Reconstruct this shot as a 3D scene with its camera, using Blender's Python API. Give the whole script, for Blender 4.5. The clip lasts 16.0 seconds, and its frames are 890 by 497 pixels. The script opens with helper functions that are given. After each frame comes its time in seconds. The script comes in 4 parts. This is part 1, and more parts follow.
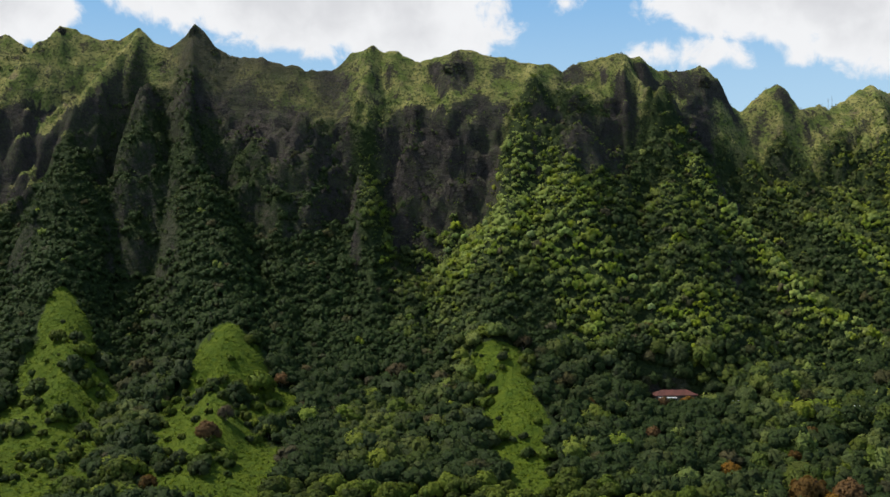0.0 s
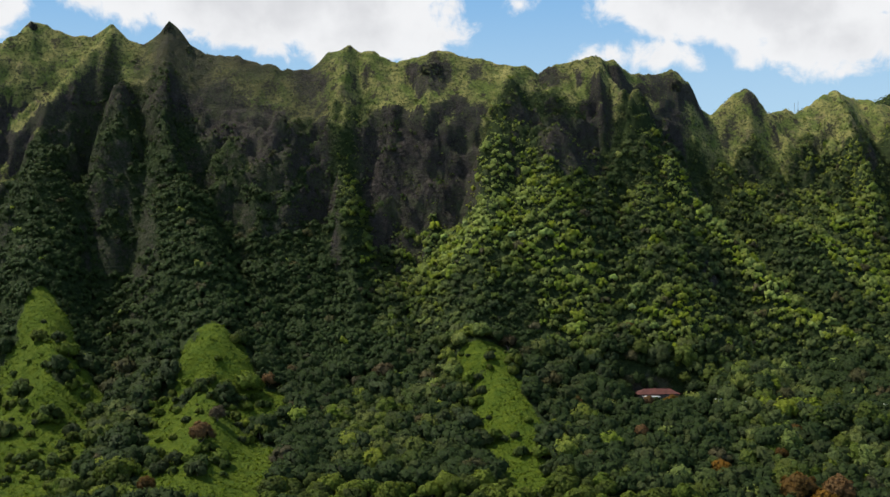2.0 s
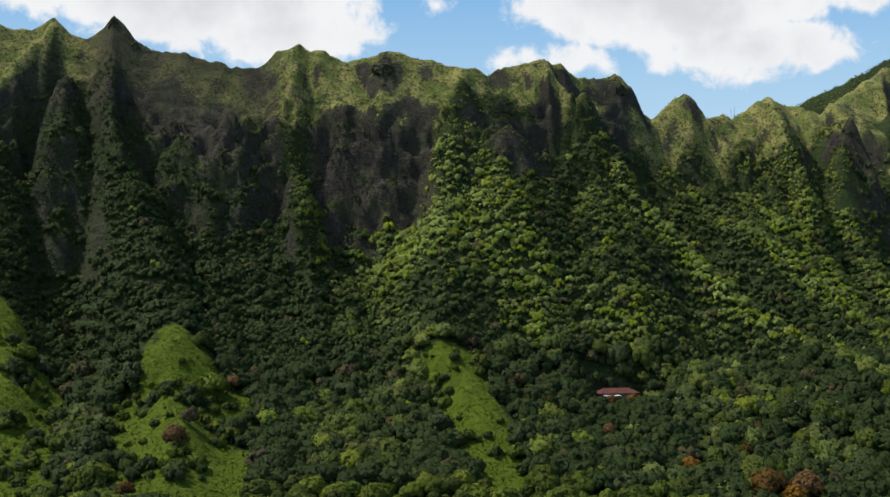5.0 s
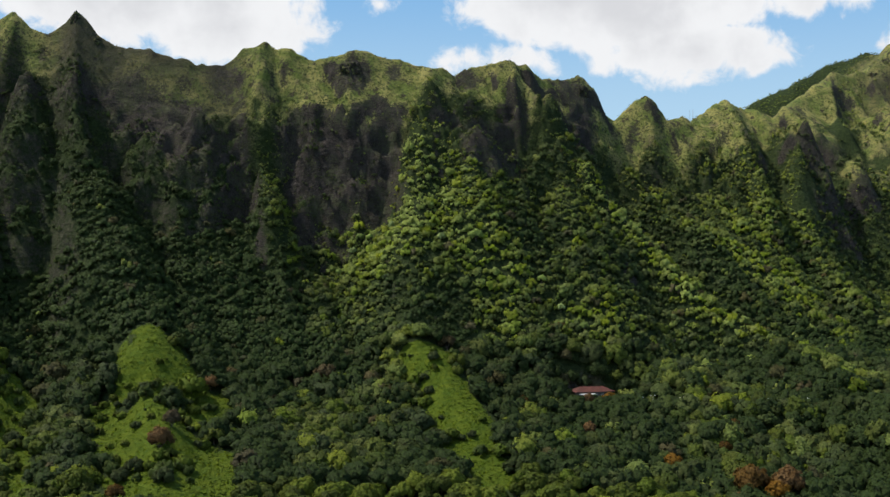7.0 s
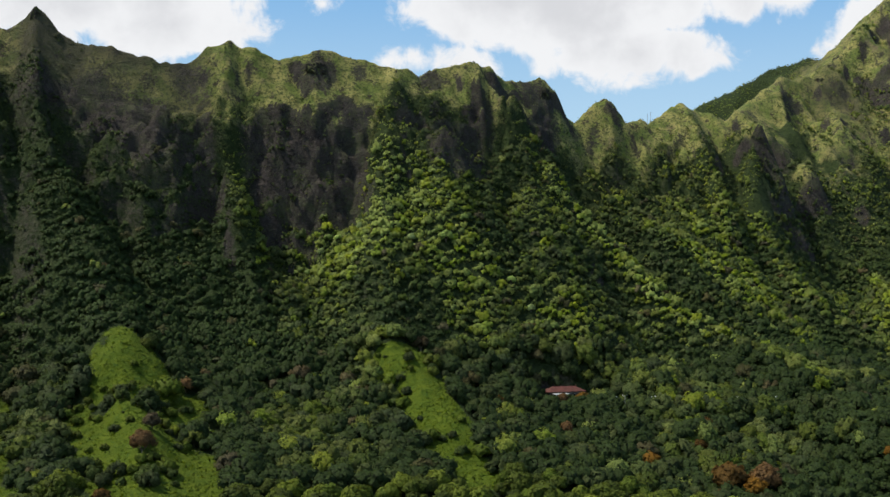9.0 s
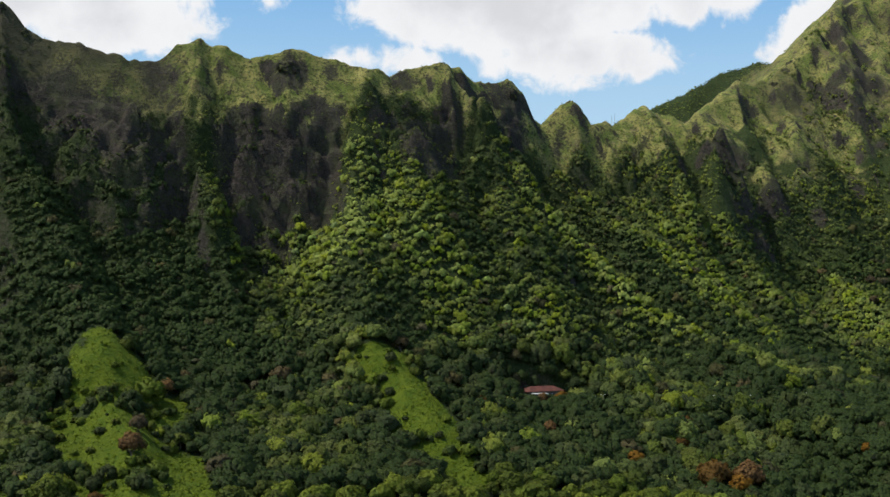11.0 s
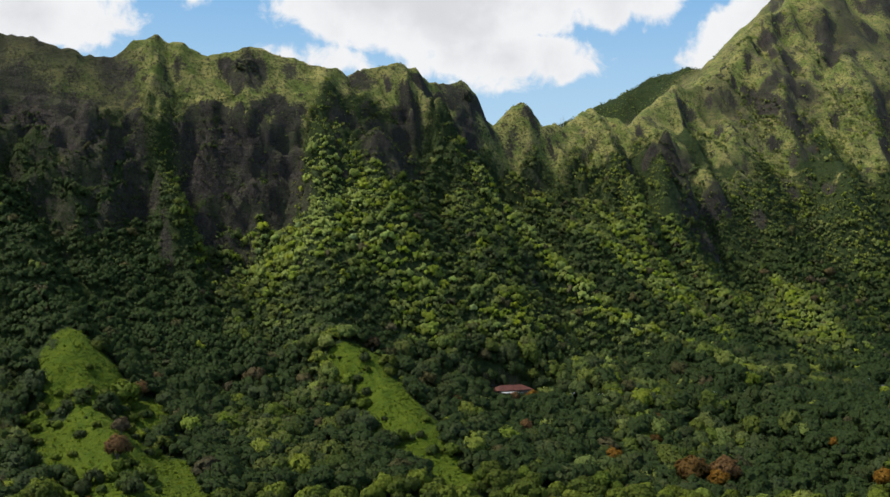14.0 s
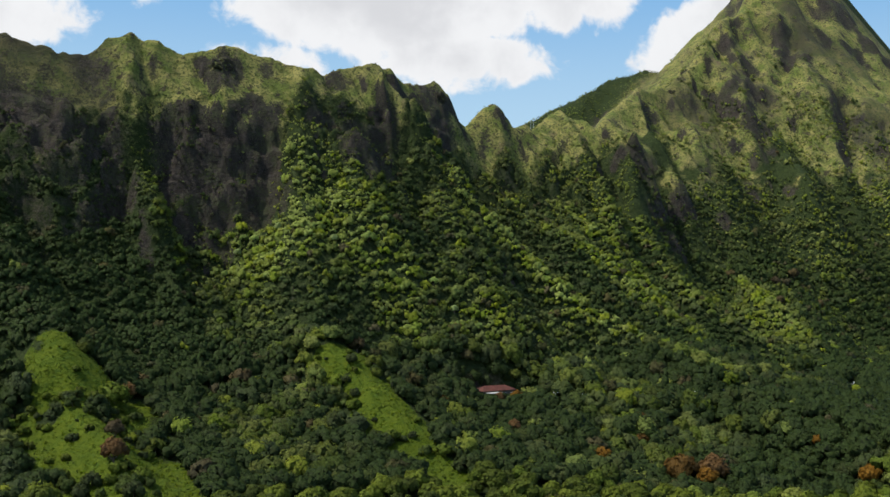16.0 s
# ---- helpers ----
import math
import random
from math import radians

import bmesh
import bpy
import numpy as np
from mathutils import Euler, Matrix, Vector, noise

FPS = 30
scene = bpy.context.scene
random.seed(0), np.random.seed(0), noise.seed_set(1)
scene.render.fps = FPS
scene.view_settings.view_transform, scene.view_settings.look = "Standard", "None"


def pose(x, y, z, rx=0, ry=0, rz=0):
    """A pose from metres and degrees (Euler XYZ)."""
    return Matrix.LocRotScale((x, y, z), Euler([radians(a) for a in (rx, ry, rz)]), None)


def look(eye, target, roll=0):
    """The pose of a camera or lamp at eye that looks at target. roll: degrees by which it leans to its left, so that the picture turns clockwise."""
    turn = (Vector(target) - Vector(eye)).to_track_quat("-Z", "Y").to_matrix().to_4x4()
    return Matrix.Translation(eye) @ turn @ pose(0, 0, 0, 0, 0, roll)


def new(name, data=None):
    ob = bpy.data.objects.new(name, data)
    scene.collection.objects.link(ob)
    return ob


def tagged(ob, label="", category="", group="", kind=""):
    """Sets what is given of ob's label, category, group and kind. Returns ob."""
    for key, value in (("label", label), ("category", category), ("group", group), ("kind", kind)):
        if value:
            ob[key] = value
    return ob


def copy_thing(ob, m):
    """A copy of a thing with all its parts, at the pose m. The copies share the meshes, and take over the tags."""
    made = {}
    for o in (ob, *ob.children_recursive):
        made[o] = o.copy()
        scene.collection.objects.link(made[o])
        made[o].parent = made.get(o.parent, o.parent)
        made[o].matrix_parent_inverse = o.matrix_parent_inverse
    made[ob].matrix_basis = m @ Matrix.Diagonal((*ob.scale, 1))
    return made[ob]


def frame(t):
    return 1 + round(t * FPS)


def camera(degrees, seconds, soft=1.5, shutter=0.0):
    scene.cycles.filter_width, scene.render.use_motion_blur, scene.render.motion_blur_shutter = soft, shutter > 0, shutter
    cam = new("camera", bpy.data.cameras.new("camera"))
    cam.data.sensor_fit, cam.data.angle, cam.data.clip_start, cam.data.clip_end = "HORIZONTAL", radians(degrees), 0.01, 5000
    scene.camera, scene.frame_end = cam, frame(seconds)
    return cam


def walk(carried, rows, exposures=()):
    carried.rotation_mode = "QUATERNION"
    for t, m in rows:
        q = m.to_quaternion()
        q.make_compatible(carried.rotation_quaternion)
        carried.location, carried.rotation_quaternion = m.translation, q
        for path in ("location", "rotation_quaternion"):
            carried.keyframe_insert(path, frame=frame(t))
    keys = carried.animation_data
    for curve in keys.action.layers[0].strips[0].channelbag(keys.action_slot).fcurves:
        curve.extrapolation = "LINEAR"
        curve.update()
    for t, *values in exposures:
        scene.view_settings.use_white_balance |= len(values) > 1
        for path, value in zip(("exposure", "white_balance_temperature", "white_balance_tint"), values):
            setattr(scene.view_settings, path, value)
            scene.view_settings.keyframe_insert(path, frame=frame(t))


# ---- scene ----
cam = camera(42.27, 16.0, 1.5)
# seconds, place in metres, then yaw, pitch and roll in degrees
ROWS = [
    (0.0, 0.00, 0.00, 120.00, 0.000, 1.846, 0.102),
    (0.5, -7.40, -1.13, 120.11, -0.758, 1.829, 0.073),
    (1.0, -15.47, -1.89, 120.18, -1.520, 1.813, 0.044),
    (1.5, -23.34, -3.29, 120.47, -2.296, 1.799, 0.017),
    (2.0, -30.91, -3.17, 120.80, -3.097, 1.788, -0.009),
    (2.5, -38.11, -3.08, 120.95, -3.927, 1.779, -0.030),
    (3.0, -44.95, -3.43, 121.19, -4.783, 1.773, -0.048),
    (3.5, -52.73, -2.91, 121.41, -5.655, 1.769, -0.060),
    (4.0, -60.67, -2.00, 121.63, -6.539, 1.767, -0.065),
    (6.5, -98.07, 1.44, 121.84, -11.039, 1.753, -0.047),
    (7.0, -106.93, 3.61, 121.69, -11.951, 1.751, -0.043),
    (7.5, -114.15, 4.31, 121.85, -12.879, 1.749, -0.038),
    (8.0, -120.89, 5.09, 122.06, -13.800, 1.748, -0.033),
    (8.5, -128.87, 6.68, 122.20, -14.690, 1.748, -0.029),
    (9.0, -136.45, 9.19, 122.30, -15.541, 1.749, -0.027),
    (11.5, -172.98, 18.74, 122.45, -19.666, 1.761, -0.014),
    (12.0, -180.18, 20.90, 122.47, -20.479, 1.765, -0.009),
    (12.5, -187.47, 23.31, 122.42, -21.283, 1.769, -0.001),
    (13.0, -194.36, 25.43, 122.30, -22.084, 1.775, 0.010),
    (13.5, -201.00, 28.01, 122.03, -22.879, 1.782, 0.021),
    (14.0, -207.99, 31.09, 121.94, -23.660, 1.792, 0.030),
    (14.5, -215.28, 34.42, 121.92, -24.431, 1.804, 0.036),
    (15.0, -222.17, 37.18, 121.84, -25.197, 1.817, 0.041),
    (15.5, -229.26, 40.30, 121.62, -25.962, 1.830, 0.044),
    (16.0, -236.09, 43.11, 121.78, -26.730, 1.844, 0.048),
]
walk(cam, [(t, pose(x, y, z, 90 + pitch, roll, yaw)) for t, x, y, z, yaw, pitch, roll in ROWS])

# ---------------------------------------------------------------- sky and sun
SUN = Vector((-0.49, 0.11, 0.86)).normalized()
world = bpy.data.worlds.new("sky")
scene.world = world
world.use_nodes = True
wt = world.node_tree
sky = wt.nodes.new("ShaderNodeTexSky")
sky.sky_type = "NISHITA"
sky.sun_disc = False
sky.sun_elevation = math.asin(SUN.z)
sky.sun_rotation = math.atan2(SUN.x, SUN.y)
wt.links.new(sky.outputs["Color"], wt.nodes["Background"].inputs["Color"])
wt.nodes["Background"].inputs["Strength"].default_value = 0.15
sun = new("sun", bpy.data.lights.new("sun", "SUN"))
sun.data.energy = 3.5
sun.data.angle = radians(0.55)
sun.data.color = (1.0, 0.94, 0.84)
sun.matrix_world = look(SUN * 900, (0, 0, 0))
scene.view_settings.exposure = 0.5


# ---------------------------------------------------------------- materials
class Nodes:
    """A small wrapper that wires up a node material."""

    def __init__(self, name):
        self.mat = bpy.data.materials.new(name)
        self.mat.use_nodes = True
        self.tree = self.mat.node_tree
        self.tree.nodes.clear()
        self.out = self.tree.nodes.new("ShaderNodeOutputMaterial")

    def node(self, kind, **settings):
        n = self.tree.nodes.new(kind)
        for key, value in settings.items():
            setattr(n, key, value)
        return n

    def link(self, a, b):
        self.tree.links.new(a, b)

    def feed(self, socket, value):
        if isinstance(value, (int, float, tuple)):
            socket.default_value = value
        else:
            self.link(value, socket)

    def math(self, op, a, b=0.0, c=0.0, clamp=False):
        n = self.node("ShaderNodeMath", operation=op, use_clamp=clamp)
        for s, v in zip(n.inputs, (a, b, c)):
            self.feed(s, v)
        return n.outputs[0]

    def mix(self, f, a, b, blend="MIX"):
        n = self.node("ShaderNodeMix", data_type="RGBA", blend_type=blend)
        self.feed(n.inputs[0], f)
        self.feed(n.inputs[6], a if not isinstance(a, tuple) else (*a, 1.0))
        self.feed(n.inputs[7], b if not isinstance(b, tuple) else (*b, 1.0))
        return n.outputs[2]

    def noise(self, scale, detail=4.0, rough=0.55, vec=None, distortion=0.0):
        n = self.node("ShaderNodeTexNoise")
        n.inputs["Scale"].default_value = scale
        n.inputs["Detail"].default_value = detail
        n.inputs["Roughness"].default_value = rough
        n.inputs["Distortion"].default_value = distortion
        self.link(vec if vec is not None else self.where(), n.inputs["Vector"])
        return n.outputs["Fac"]

    def where(self):
        return self.node("ShaderNodeNewGeometry").outputs["Position"]

    def stretch(self, x, y, z):
        n = self.node("ShaderNodeMapping")
        n.inputs["Scale"].default_value = (x, y, z)
        self.link(self.where(), n.inputs["Vector"])
        return n.outputs["Vector"]

    def ramp(self, f, a, b):
        n = self.node("ShaderNodeMapRange", interpolation_type="SMOOTHSTEP")
        self.feed(n.inputs[0], f)
        n.inputs[1].default_value, n.inputs[2].default_value = a, b
        return n.outputs[0]

    def attribute(self, name):
        return self.node("ShaderNodeAttribute", attribute_name=name).outputs["Fac"]

    def surface(self, colour, rough=0.8, bump=None, depth=0.1, metal=0.0, spec=0.3):
        b = self.node("ShaderNodeBsdfPrincipled")
        self.feed(b.inputs["Base Color"], colour if not isinstance(colour, tuple) else (*colour, 1.0))
        self.feed(b.inputs["Roughness"], rough)
        b.inputs["Metallic"].default_value = metal
        b.inputs["Specular IOR Level"].default_value = spec
        if bump is not None:
            n = self.node("ShaderNodeBump")
            n.inputs["Strength"].default_value = 1.0
            n.inputs["Distance"].default_value = depth
            self.link(bump, n.inputs["Height"])
            self.link(n.outputs[0], b.inputs["Normal"])
        self.link(b.outputs[0], self.out.inputs[0])
        return self.mat


def earth_material():
    """Mountain side: dark basalt, low scrub, grass and forest floor, told apart by the cover attributes."""
    m = Nodes("mountain_side")
    fine = m.noise(1.1, 6, 0.65)
    tuft = m.noise(0.42, 6, 0.7)
    coarse = m.noise(0.07, 6, 0.62)
    streak = m.noise(0.22, 6, 0.65, m.stretch(1.0, 1.0, 0.55))
    layer = m.noise(0.12, 6, 0.68, m.stretch(0.5, 0.5, 1.5), 1.2)
    plants = m.noise(0.75, 6, 0.75)
    rock = m.mix(m.ramp(streak, 0.28, 0.74), (0.014, 0.011, 0.009), (0.048, 0.040, 0.033))
    rock = m.mix(m.math("MULTIPLY", m.ramp(layer, 0.46, 0.6), 0.75), rock, (0.024, 0.021, 0.018))
    rock = m.mix(m.math("MULTIPLY", m.ramp(fine, 0.5, 0.66), 0.65), rock, (0.085, 0.074, 0.060))
    rock = m.mix(m.math("MULTIPLY", m.ramp(m.math("ADD", m.math("MULTIPLY", plants, 0.6), m.math("MULTIPLY", coarse, 0.4)), 0.49, 0.56), 0.7), rock, (0.050, 0.058, 0.024))
    scrub = m.mix(m.ramp(coarse, 0.36, 0.62), (0.108, 0.136, 0.028), (0.235, 0.215, 0.066))
    scrub = m.mix(m.math("MULTIPLY", m.ramp(tuft, 0.47, 0.6), 0.85), scrub, (0.050, 0.062, 0.020))
    scrub = m.mix(m.math("MULTIPLY", m.ramp(m.noise(0.10, 6, 0.72), 0.55, 0.62), 0.9), scrub, (0.040, 0.034, 0.022))
    scrub = m.mix(m.math("MULTIPLY", m.ramp(m.noise(0.045, 6, 0.7), 0.56, 0.68), 0.6), scrub, (0.17, 0.125, 0.075))
    # dull brown over the scrub: paints western cloud shade, and patches in the east
    scrub = m.mix(m.math("MULTIPLY", m.attribute("dull_and_shaded"), 0.85), scrub, m.mix(m.ramp(tuft, 0.4, 0.62), (0.030, 0.027, 0.020), (0.048, 0.045, 0.028)))
    grass = m.mix(m.ramp(m.noise(0.12, 5, 0.6), 0.3, 0.7), (0.048, 0.076, 0.004), (0.078, 0.104, 0.006))
    grass = m.mix(m.ramp(tuft, 0.5, 0.68), grass, (0.036, 0.068, 0.007))
    # floor colour set extra dark to paint the deep shade between crowns
    floor = m.mix(m.ramp(tuft, 0.35, 0.7), (0.014, 0.022, 0.006), (0.032, 0.048, 0.012))
    edge = m.math("ADD", m.math("MULTIPLY", m.math("SUBTRACT", m.noise(0.14, 7, 0.68), 0.5), 1.5), m.math("ADD", m.math("MULTIPLY", m.math("SUBTRACT", tuft, 0.5), 1.5), m.math("MULTIPLY", m.math("SUBTRACT", fine, 0.5), 0.9)))

    def cover(name, wide=0.25):
        return m.ramp(m.math("ADD", m.attribute(name), edge), 0.5 - wide, 0.5 + wide)

    c = m.mix(cover("scrub"), floor, scrub)
    c = m.mix(cover("rock", 0.3), c, rock)
    c = m.mix(m.ramp(m.math("ADD", m.attribute("grass"), m.math("MULTIPLY", edge, 0.6)), 0.4, 0.6), c, grass)
    relief = m.math("ADD", m.math("MULTIPLY", fine, 0.45), m.math("ADD", m.math("MULTIPLY", tuft, 1.1), m.math("ADD", m.math("MULTIPLY", streak, 0.9), m.math("MULTIPLY", layer, 1.3))))
    return m.surface(c, 0.92, relief, 1.3, spec=0.12)


def leaf_material(name, dark, light, gloss=0.6):
    """Foliage: varies from clump to clump and from tree to tree, and lets some light through."""
    m = Nodes(name)
    island = m.node("ShaderNodeNewGeometry").outputs["Random Per Island"]
    # tint also carries the sun and shade painted in by tints()
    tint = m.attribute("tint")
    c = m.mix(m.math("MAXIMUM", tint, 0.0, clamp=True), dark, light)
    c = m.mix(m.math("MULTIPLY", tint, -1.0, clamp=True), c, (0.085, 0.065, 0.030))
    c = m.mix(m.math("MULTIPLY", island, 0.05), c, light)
    each = m.node("ShaderNodeObjectInfo").outputs["Random"]
    grain = m.noise(1.0, 4, 0.72)
    hsv = m.node("ShaderNodeHueSaturation")
    m.link(c, hsv.inputs["Color"])
    m.link(m.math("ADD", m.math("MULTIPLY", m.math("SUBTRACT", grain, 0.5), 3.2), m.math("ADD", m.math("MULTIPLY", each, 0.3), 0.85)), hsv.inputs["Value"])
    m.link(m.math("ADD", 0.5, m.math("MULTIPLY", m.math("SINE", m.math("MULTIPLY", tint, 97.0)), 0.010)), hsv.inputs["Hue"])
    m.link(m.math("ADD", 1.03, m.math("MULTIPLY", m.math("SINE", m.math("MULTIPLY", tint, 61.0)), 0.1)), hsv.inputs["Saturation"])
    turn = m.node("ShaderNodeVectorTransform", vector_type="NORMAL", convert_from="OBJECT", convert_to="WORLD")
    m.link(m.node("ShaderNodeAttribute", attribute_name="outward").outputs["Vector"], turn.inputs[0])
    b = m.node("ShaderNodeBsdfPrincipled")
    relief = m.node("ShaderNodeBump")
    relief.inputs["Strength"].default_value = 0.6
    relief.inputs["Distance"].default_value = 0.9
    m.link(grain, relief.inputs["Height"])
    m.link(turn.outputs[0], relief.inputs["Normal"])
    m.link(relief.outputs[0], b.inputs["Normal"])
    m.link(hsv.outputs[0], b.inputs["Base Color"])
    b.inputs["Roughness"].default_value = gloss
    b.inputs["Specular IOR Level"].default_value = 0.06
    tr = m.node("ShaderNodeBsdfTranslucent")
    m.link(hsv.outputs[0], tr.inputs["Color"])
    mx = m.node("ShaderNodeMixShader")
    mx.inputs[0].default_value = 0.18
    m.link(b.outputs[0], mx.inputs[1])
    m.link(tr.outputs[0], mx.inputs[2])
    m.link(mx.outputs[0], m.out.inputs[0])
    return m.mat


def plain(name, a, b, scale, rough=0.7, metal=0.0, depth=0.02):
    m = Nodes(name)
    n = m.noise(scale, 5)
    fine = m.noise(scale * 9, 3)
    c = m.mix(m.ramp(n, 0.3, 0.7), a, b)
    return m.surface(c, rough, fine, depth, metal)


def cloud_sky_material():
    """The sky behind the ridge: blue air, and white clouds with grey undersides. uv are degrees round and up, divided by 100."""
    m = Nodes("cloudy_sky")
    uv = m.node("ShaderNodeUVMap", uv_map="degrees").outputs[0]
    sep = m.node("ShaderNodeSeparateXYZ")
    m.link(uv, sep.inputs[0])
    round_, up = m.math("MULTIPLY", sep.outputs[0], 100.0), m.math("MULTIPLY", sep.outputs[1], 100.0)
    field = None
    for cx, cy, rx, ry in CLOUDS:
        ex = m.math("POWER", m.math("DIVIDE", m.math("SUBTRACT", round_, cx), rx), 2.0)
        ey = m.math("POWER", m.math("DIVIDE", m.math("SUBTRACT", up, cy), ry), 2.0)
        f = m.math("MULTIPLY", m.math("SUBTRACT", 1.0, m.math("SQRT", m.math("ADD", ex, ey))), min(rx, ry))
        field = f if field is None else m.math("MAXIMUM", field, f)
    big = m.math("SUBTRACT", m.noise(60.0, 8, 0.6, uv, 0.3), 0.5)
    f = m.math("ADD", m.math("MULTIPLY", big, 2.6), field)
    cover = m.ramp(f, -0.15, 0.5)
    thick = m.ramp(m.math("ADD", f, m.math("MULTIPLY", m.math("SUBTRACT", m.noise(22.0, 5, 0.5, uv), 0.5), 4.5)), 0.2, 3.0)
    white = m.mix(thick, (0.90, 0.91, 0.93), (0.70, 0.71, 0.74))
    haze = m.ramp(up, 6.0, 17.0)
    blue = m.mix(haze, (0.47, 0.69, 0.88), (0.20, 0.45, 0.79))
    e = m.node("ShaderNodeEmission")
    m.link(m.mix(cover, blue, white), e.inputs[0])
    e.inputs[1].default_value = 0.7
    m.link(e.outputs[0], m.out.inputs[0])
    return m.mat


# centre round and up, half width and half height, in degrees
CLOUDS = [
    (-3.0, 14.8, 9.4, 3.6), (-10.2, 15.2, 4.7, 2.6), (-18.0, 13.3, 2.9, 2.3), (1.0, 12.4, 5.0, 1.9),
    (21.0, 14.2, 8.8, 3.2), (24.0, 11.4, 5.0, 1.8), (15.0, 11.0, 3.0, 0.9), (8.8, 13.7, 0.7, 0.45),
    (30.0, 14.8, 3.7, 2.2), (38.2, 11.0, 5.2, 3.5),
]

EARTH = earth_material()
LEAF = leaf_material("forest_leaves", (0.025, 0.037, 0.014), (0.172, 0.210, 0.034))
LEAF_SCRUB = leaf_material("scrub_leaves", (0.042, 0.056, 0.019), (0.188, 0.219, 0.040))
LEAF_RUST = leaf_material("rust_flowers", (0.050, 0.036, 0.012), (0.175, 0.100, 0.028))
LEAF_PALE = leaf_material("pale_leaves", (0.12, 0.18, 0.05), (0.26, 0.34, 0.11))
LEAF_GREY = leaf_material("grey_twigs", (0.052, 0.043, 0.020), (0.078, 0.064, 0.030))
GRASS = leaf_material("grass_blades", (0.044, 0.072, 0.005), (0.082, 0.112, 0.007), 0.7)
BARK = plain("bark", (0.07, 0.055, 0.04), (0.14, 0.12, 0.09), 1.5, 0.9)


# ---------------------------------------------------------------- the shape of the land
def hash01(ix, iy, seed):
    h = (ix * 374761393 + iy * 668265263 + seed * 974634777) & 0xFFFFFFFF
    h = ((h ^ (h >> 13)) * 1274126177) & 0xFFFFFFFF
    return ((h ^ (h >> 16)) & 0xFFFFFF) / float(0xFFFFFF)


def value_noise(x, y, seed):
    fx, fy = np.floor(x), np.floor(y)
    ix, iy = fx.astype(np.int64) + 100000, fy.astype(np.int64) + 100000
    u, v = x - fx, y - fy
    u, v = u * u * u * (u * (u * 6 - 15) + 10), v * v * v * (v * (v * 6 - 15) + 10)
    a = hash01(ix, iy, seed) * (1 - u) + hash01(ix + 1, iy, seed) * u
    b = hash01(ix, iy + 1, seed) * (1 - u) + hash01(ix + 1, iy + 1, seed) * u
    return (a * (1 - v) + b * v) * 2 - 1


def fractal(x, y, size, octaves, seed):
    total, amp = np.zeros_like(x), 1.0
    for k in range(octaves):
        total = total + amp * value_noise(x / size + 17.3 * k, y / size - 9.1 * k, seed + k)
        size, amp = size * 0.5, amp * 0.5
    return total


def smooth_max(a, b, k):
    return 0.5 * (a + b + np.sqrt((a - b) ** 2 + k * k))


# the crest of the range, from west to east: x, y, z
CREST = [
    (-900, 960, 330), (-520, 945, 325), (-361, 938, 324), (-343, 936, 317), (-327, 935, 318), (-315, 935, 332), (-301, 935, 328), (-287, 935, 320),
    (-266, 935, 319), (-249, 935, 331), (-237, 934, 316), (-223, 933, 313), (-211, 932, 321), (-204, 932, 331), (-198, 932, 325), (-186, 931, 313), (-174, 930, 307), (-149, 926, 305),
    (-131, 922, 301), (-112, 923, 296), (-87, 928, 297), (-75, 927, 307), (-59, 926, 313), (-39, 923, 308),
]
CREST_EAST = [
    (-20, 921, 303), (7, 915, 309), (30, 916, 303), (49, 918, 303), (71, 907, 295), (106, 923, 298), (127, 922, 304), (141, 918, 306),
    (159, 932, 305), (175, 936, 294), (193, 948, 298), (214, 958, 301), (229, 960, 291), (240, 962, 270), (248, 964, 267), (270, 971, 284),
    (281, 975, 291), (298, 962, 271), (331, 985, 272), (350, 992, 284),
]
CREST_FAR = [
    (369, 999, 295), (400, 1018, 288), (450, 1058, 290), (490, 1085, 304), (527, 1112, 316), (560, 1145, 318), (600, 1200, 326), (658, 1265, 345), (702, 1272, 372), (757, 1280, 420),
    (800, 1290, 462), (900, 1330, 560), (1100, 1400, 640), (1600, 1500, 600),
]
# at stations along x: how far the land has dropped at a distance in front of the crest
STEPS = (0, 8, 20, 30, 38, 50, 62, 90, 125, 180, 215, 260, 300, 350, 430, 600)
FALLS_WEST = [
    (-400, (0, 12, 30, 48, 66, 95, 118, 160, 198, 240, 262, 285, 300, 312, 320, 322)),
    (-235, (0, 14, 38, 62, 86, 112, 136, 183, 212, 240, 256, 270, 282, 294, 302, 304)),
    (-120, (0, 14, 42, 60, 74, 97, 117, 162, 188, 226, 243, 260, 272, 282, 287, 289)),
    (-20, (0, 14, 34, 50, 72, 146, 158, 178, 203, 234, 250, 266, 276, 288, 293, 295)),
    (60, (0, 14, 32, 50, 78, 138, 152, 173, 196, 230, 248, 264, 274, 288, 293, 295)),
]
FALLS_MIDDLE = [
    (140, (0, 12, 34, 60, 90, 128, 146, 165, 190, 228, 246, 261, 272, 287, 294, 296)),
    (220, (0, 10, 34, 62, 85, 104, 114, 140, 170, 206, 225, 242, 254, 268, 282, 286)),
    (300, (0, 13, 40, 57, 66, 76, 87, 108, 136, 184, 204, 218, 226, 233, 242, 252)),
    (338, (0, 7, 19, 31, 42, 56, 68, 95, 126, 172, 198, 215, 225, 233, 243, 253)),
    (450, (0, 8, 20, 32, 42, 58, 72, 105, 145, 184, 206, 230, 246, 254, 262, 272)),
]
